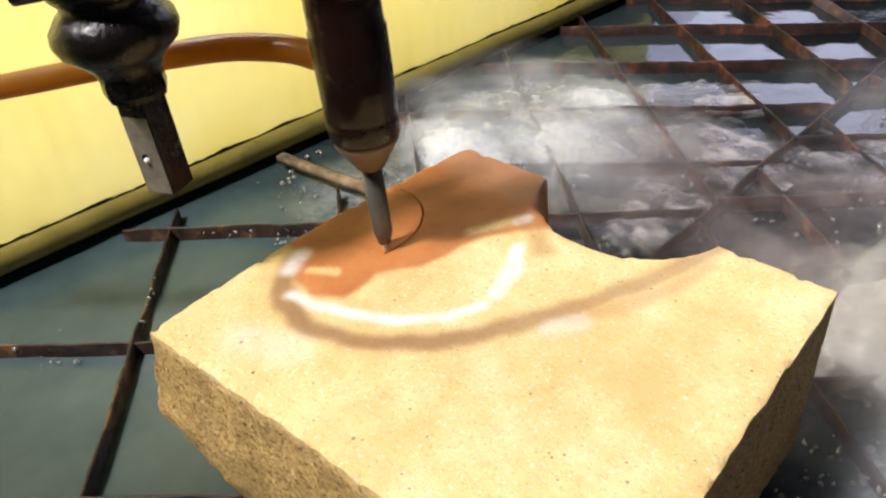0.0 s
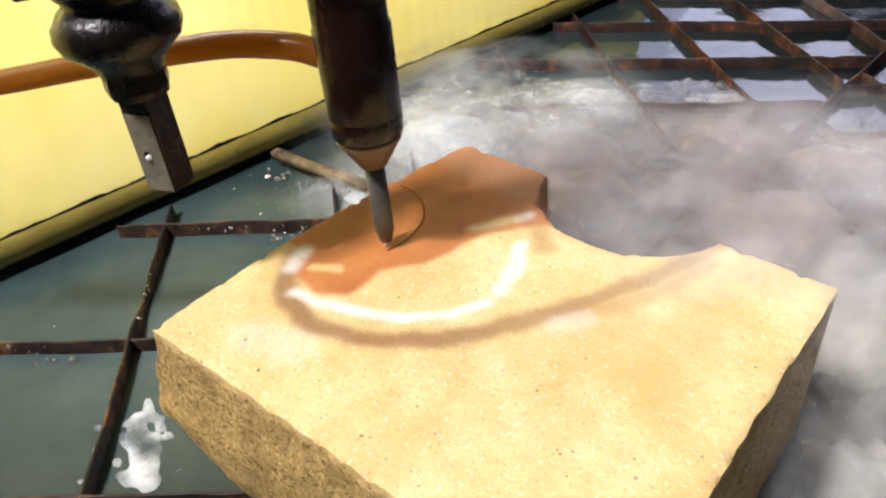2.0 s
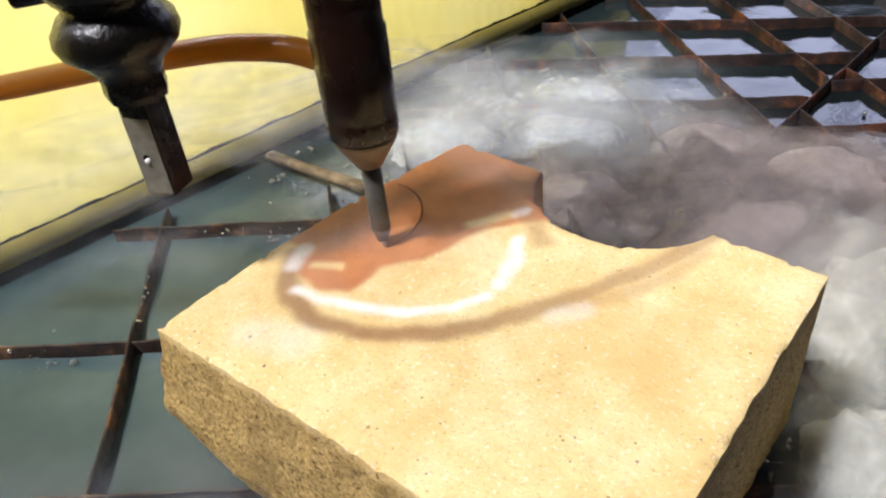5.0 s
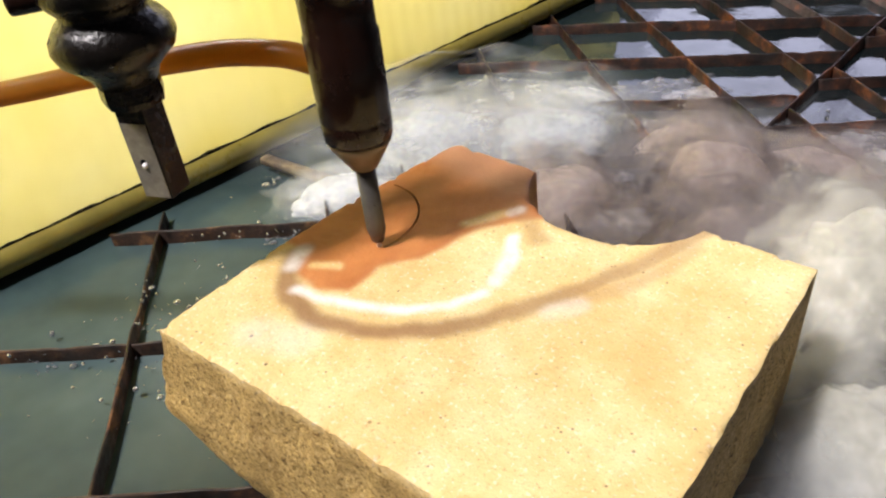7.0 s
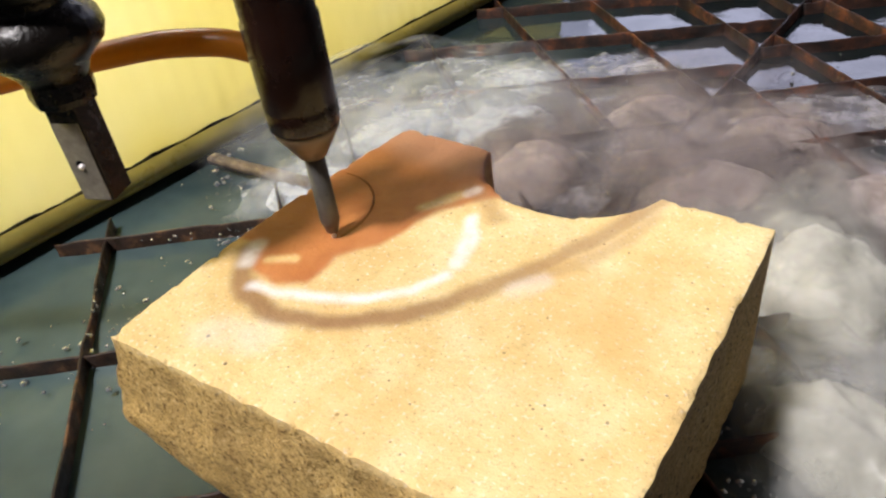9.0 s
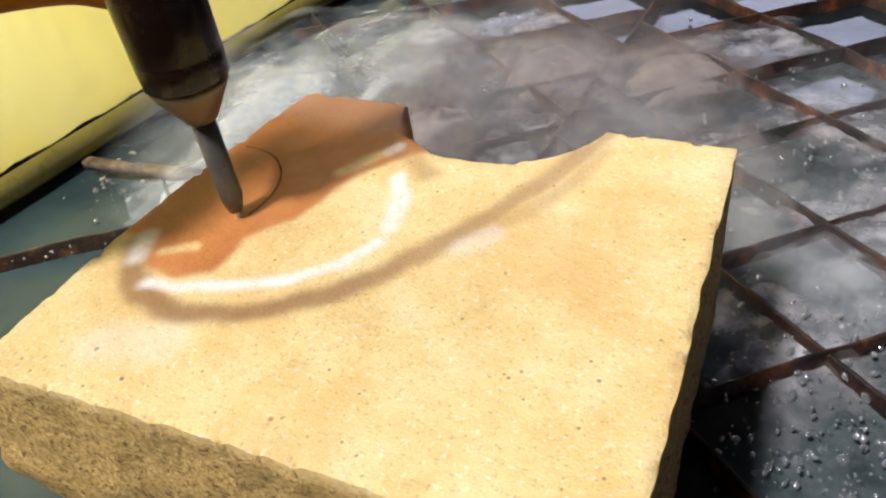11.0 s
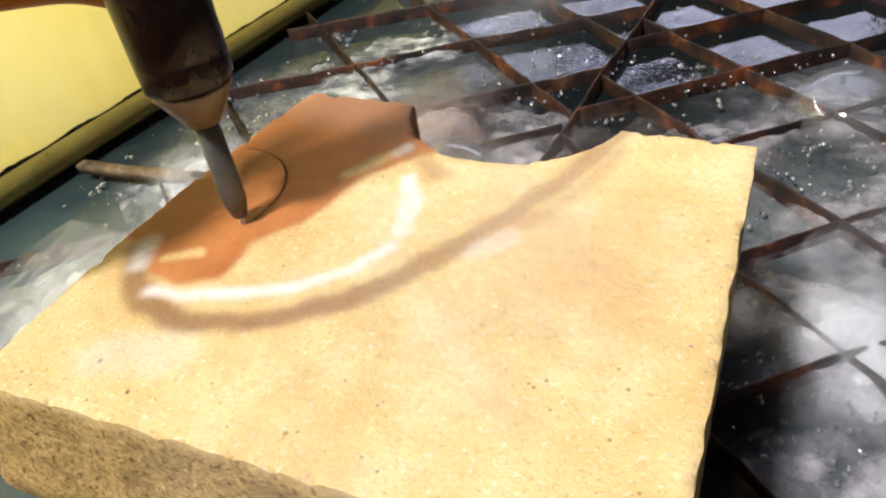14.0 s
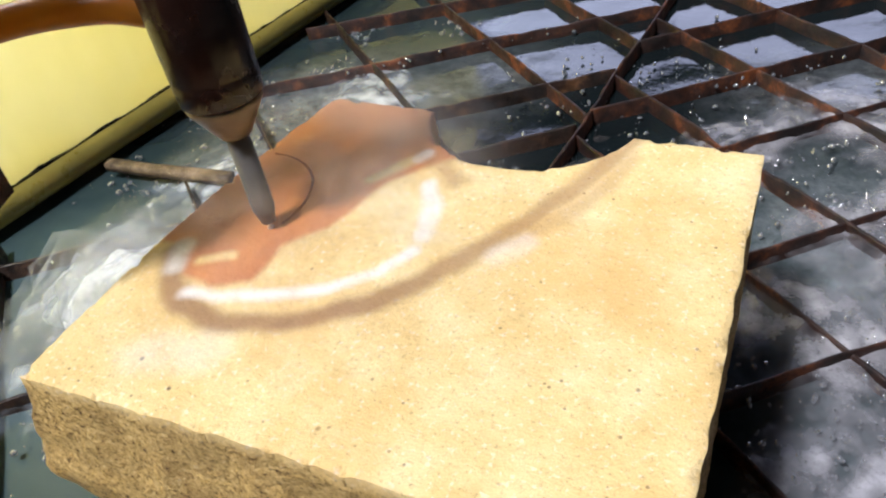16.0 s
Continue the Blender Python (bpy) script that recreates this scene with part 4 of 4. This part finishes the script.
# banks of mist: label, spread and drift
SPRAYS = (
    ("pale spray drifting over the water behind the slab", (0.080, 0.044, 0.015),
     ((0, (0.11, 0.25, -0.055)), (1.2, (0.09, 0.25, -0.050)), (2.5, (0.07, 0.26, -0.050)), (4, (0.09, 0.24, -0.050)), (6.4, (0.11, 0.24, -0.050)), (8, (0.08, 0.25, -0.050)), (10.2, (0.03, 0.25, -0.050)), (12.4, (0.05, 0.26, -0.050)), (13.4, (0.04, 0.28, -0.040)), (14.2, (0.10, 0.55, 0.02)), (16, (0.2, 1.0, 0.10)))),
    ("white spray over the churned water beyond the slab's corner", (0.060, 0.045, 0.015),
     ((0, (-0.06, 0.31, -0.075)), (2, (-0.08, 0.28, -0.060)), (4, (-0.06, 0.33, -0.065)), (6.3, (-0.09, 0.27, -0.055)), (8, (-0.10, 0.27, -0.055)), (10.2, (-0.10, 0.27, -0.055)), (12.6, (-0.07, 0.30, -0.060)), (13.6, (-0.05, 0.36, -0.06)), (14.6, (-0.02, 0.75, 0.0)), (16, (0.1, 1.1, 0.05)))),
    ("thin mist drifting across the slab", (0.080, 0.055, 0.018),
     ((0, (0.24, 0.36, -0.04)), (1.6, (0.20, 0.26, -0.03)), (2.4, (0.10, 0.12, 0.010)), (3.2, (0.05, 0.07, 0.016)), (4.1, (-0.02, 0.07, 0.016)), (5.2, (-0.06, 0.14, 0.0)), (6.4, (0.06, 0.27, -0.075)), (8, (0.08, 0.32, -0.115)), (10, (0.06, 0.27, -0.075)), (12.4, (0.06, 0.28, -0.07)), (13.4, (0.08, 0.30, -0.10)), (14.4, (0.25, 0.75, -0.14)), (16, (0.4, 0.8, -0.14)))),
    ("thin mist low over the near cells", (0.070, 0.050, 0.013),
     ((0, (0.27, 0.16, -0.08)), (1.4, (0.23, 0.18, -0.06)), (2.2, (0.16, 0.02, -0.075)), (2.9, (-0.06, 0.00, -0.070)), (3.5, (-0.11, 0.07, -0.050)), (4.2, (-0.13, 0.04, -0.050)), (5.3, (0.10, -0.14, -0.075)), (6.4, (0.22, 0.12, -0.06)), (7.6, (0.22, 0.12, -0.06)), (8.6, (0.25, 0.20, -0.07)), (10.2, (0.30, 0.28, -0.08)), (12.4, (0.28, 0.31, -0.065)), (13.3, (0.28, 0.30, -0.065)), (14.1, (0.40, 0.45, -0.06)), (16, (0.75, 0.80, -0.05)))),
    ("faint haze rising out of the bite over the slab", (0.038, 0.030, 0.012),
     ((0, (0.10, 0.23, -0.075)), (4, (0.09, 0.23, -0.07)), (8, (0.10, 0.24, -0.07)), (10.5, (0.11, 0.21, -0.05)), (12.4, (0.12, 0.10, 0.006)), (13.4, (0.12, 0.06, 0.008)), (14.4, (0.10, 0.06, 0.006)), (15.2, (0.09, 0.06, 0.008)), (16, (0.05, 0.09, 0.010)))),
)

# places of small bubble clusters: x, y, spread, count, smallest and largest
CLUSTERS = ((-0.125, 0.130, 0.018, 50), (-0.135, -0.015, 0.014, 30), (-0.165, 0.165, 0.018, 40), (-0.120, 0.200, 0.020, 60), (-0.170, 0.275, 0.020, 50), (-0.130, 0.320, 0.022, 60), (-0.150, 0.380, 0.020, 40), (-0.080, 0.400, 0.020, 40), (0.110, 0.360, 0.025, 40), (0.165, 0.330, 0.022, 40), (0.195, 0.245, 0.022, 60), (0.200, 0.170, 0.022, 70), (0.205, 0.110, 0.024, 80), (0.215, 0.060, 0.022, 80), (0.235, 0.200, 0.022, 60), (-0.060, 0.075, 0.020, 60), (-0.085, 0.040, 0.018, 50), (0.030, 0.230, 0.016, 40))
# large thin bubbles that swell up late: x, y, radius, and how far they stand out of the water
DOMES = ((0.020, 0.215, 0.030, ((0, -0.9), (12.3, -0.9), (13.6, 0.0), (14.5, 0.35), (15.6, -0.2), (16, -0.6))), (0.085, 0.225, 0.026, ((0, -0.9), (13, -0.9), (14.2, 0.1), (15.4, 0.3), (16, 0.1))), (0.190, 0.330, 0.030, ((0, -0.9), (12.8, -0.9), (14, 0.2), (15, 0.1), (16, -0.8))), (-0.075, 0.215, 0.022, ((0, -0.2), (4, -0.6), (6.3, -0.8), (12.5, -0.6), (13.5, 0.2), (14.5, 0.3), (16, -0.7))))


def turned(place, k):
    return pose(*place, 6 * math.sin(k), 6 * math.cos(1.4 * k), 14 * k)


HEAD = (0.0295, 0.0845, 0.0)
HEAD_ROWS = ((0, 0.0), (2, -0.0005), (4, -0.0013), (6.5, -0.0030), (8.5, -0.0038), (10, -0.0042), (12.5, -0.0047), (14.5, -0.0052), (16, -0.0057))
HOSE = [(x - 0.0295, y - 0.0810, z - 0.0014) for x, y, z in ((0.0240, 0.0810, 0.0745), (0.0170, 0.0784, 0.0757), (0.0092, 0.0734, 0.0787), (0.0007, 0.0680, 0.0798), (-0.0118, 0.0602, 0.0799), (-0.0270, 0.0506, 0.0780), (-0.0574, 0.0314, 0.0730), (-0.0906, 0.0104, 0.0664), (-0.140, -0.022, 0.058), (-0.185, -0.055, 0.056))]

room()
tank()
splash_screen()
grate()
slab()
head = cutting_head()
probe = height_probe()
heaps = [foam(x, y, rx, ry, h, mat, 3.7 * i + 1) for i, (x, y, rx, ry, h, mat, _) in enumerate(HEAPS)]
spurt = tagged(link_mesh("spray_spurt", shells_mesh(8.8, (0.008, 0.008, 0.011), 8, 0.3, 1.1), WHITE_MIST), "small white spurt of spray shooting up in the bite", "spray", kind="stuff")
rafts = [tagged(link_mesh("scum", raft_mesh(2.9 * i, (rx, ry)), mat), "thin torn sheet of " + ("lilac-grey" if mat is SCUM else "pale") + " scum floating between the slats", "scum", "floating scum", "stuff") for i, (_, _, rx, ry, mat, _) in enumerate(RAFTS)]
sprays = [tagged(link_mesh("mist", veil_mesh(4.1 + 7 * i, spread), (HAZE, WHITE_MIST, THIN_MIST, LOW_MIST, FAINT_MIST)[i]), label, "mist", kind="stuff") for i, (label, spread, _) in enumerate(SPRAYS)]

sparks = []
for i, (x, y, spread, count) in enumerate(CLUSTERS):
    ob = tagged(link("bubble_cluster", bubbles_mesh(200 + i, count, spread, 0.0005, 0.0024), FILM), "cluster of clear glinting bubbles on the water", "bubbles", "bubble clusters", "stuff")
    ob.location = (x, y, LEVEL + 0.0005)
# small glossy drops, added to give the glints of rippled water
for i, (x, y, spread, count, label) in enumerate(((-0.115, 0.215, 0.075, 150, "glossy drops added for water glints beyond the slab's corner"), (0.205, 0.140, 0.055, 170, "glossy drops added for water glints beside the slab"), (-0.085, 0.050, 0.055, 120, "glossy drops added for water glints by the near cells"), (0.060, 0.330, 0.090, 110, "glossy drops added for water glints among the far slats"), (0.190, 0.270, 0.060, 90, "glossy drops added for glints on the milky water"))):
    r = np.random.RandomState(70 + i)
    bm = bmesh.new()
    for _ in range(2 * count):
        q = 0.00030 + 0.0012 * r.rand() ** 3
        dx, dy = r.normal(0, 0.55, 2) * spread
        bmesh.ops.create_icosphere(bm, subdivisions=2, radius=q, matrix=Matrix.LocRotScale((dx, dy, 0.003 * r.rand()), Euler((r.rand() * 3, r.rand() * 3, 0)), (1, 1, 1 + 0.9 * r.rand())))
    ob = tagged(link("glint_drops", bm, DROPS), label, "water drops", "splash drops", "stuff")
    ob.location = (x, y, LEVEL + 0.0015)
    sparks.append(ob)
# glossy beads added along the flanks of the slats to give glints
for i, (a, b, count) in enumerate((((-0.170, 0.083), (-0.110, 0.135), 16), ((-0.154, -0.030), (-0.100, 0.019), 9), ((0.091, 0.321), (0.191, 0.405), 20), ((0.154, 0.273), (0.195, 0.311), 14), ((0.163, 0.257), (0.208, 0.223), 16), ((-0.131, 0.301), (0.027, 0.420), 30), ((-0.106, 0.020), (-0.160, 0.063), 12))):
    r = np.random.RandomState(400 + i)
    a, b = Vector((*a, 0)), Vector((*b, 0))
    bm = bmesh.new()
    for _ in range(count):
        bmesh.ops.create_icosphere(bm, subdivisions=2, radius=0.0004 + 0.0009 * r.rand() ** 2, matrix=Matrix.Translation((b - a) * (r.rand() - 0.5) + Vector((0.0016, -0.0016, 0.006 * r.rand()))))
    ob = tagged(link("glint_beads", bm, DROPS), "glossy beads added for the glints along a rusty slat", "water drops", "slat beads", "stuff")
    ob.location = ((a.x + b.x) / 2, (a.y + b.y) / 2, LEVEL + 0.002)
domes = []
for x, y, r, _ in DOMES:
    bm = bmesh.new()
    bmesh.ops.create_icosphere(bm, subdivisions=4, radius=r)
    bmesh.ops.scale(bm, vec=(1, 1, 0.7), verts=bm.verts)
    ob = tagged(link("bubble", bm, THIN_FILM), "large thin clear bubble swelling on the water", "bubble", "large bubbles")
    ob.location = (x, y, LEVEL)
    domes.append(ob)


def motions():
    for ob, at in ((head, HEAD), (probe, (-0.0147, 0.0300, -0.0004))):
        walk(ob, [(t, pose(at[0], at[1] + dy, at[2])) for t, dy in HEAD_ROWS])
    for ob, (_, _, _, _, h, _, rows) in zip(heaps, HEAPS):
        surge(ob, h, rows)
    walk(spurt, [(t, pose(0.040, 0.236, LEVEL + z, 0, 0, 20 * i)) for i, (t, z) in enumerate(SPURT)])
    for k, (ob, (x, y, _, _, _, rows)) in enumerate(zip(rafts, RAFTS)):
        walk(ob, [(t, pose(x + 0.003 * math.sin(i + k), y + 0.003 * math.cos(2 * i + k), LEVEL + 0.001 * mm, 0, 0, 40 * math.sin(k) + 4 * i)) for i, (t, mm) in enumerate(rows)])
    for k, ob in enumerate(sparks):
        x, y, z = ob.location
        walk(ob, [(t, pose(x + 0.006 * math.sin(1.9 * t + k), y + 0.006 * math.cos(1.3 * t), z + 0.0012 * math.sin(2.3 * t + 2 * k) - (0.008 if k == 2 and (t < 7 or 9 < t < 13) else 0), 0, 0, 3 * math.sin(t))) for t in range(17)])
    for ob, (x, y, r, rows) in zip(domes, DOMES):
        walk(ob, [(t, pose(x, y, LEVEL + 0.7 * r * up)) for t, up in rows])
    for ob, (_, _, rows) in zip(sprays, SPRAYS):
        walk(ob, [(t, turned(p, i)) for i, (t, p) in enumerate(rows)])


motions()
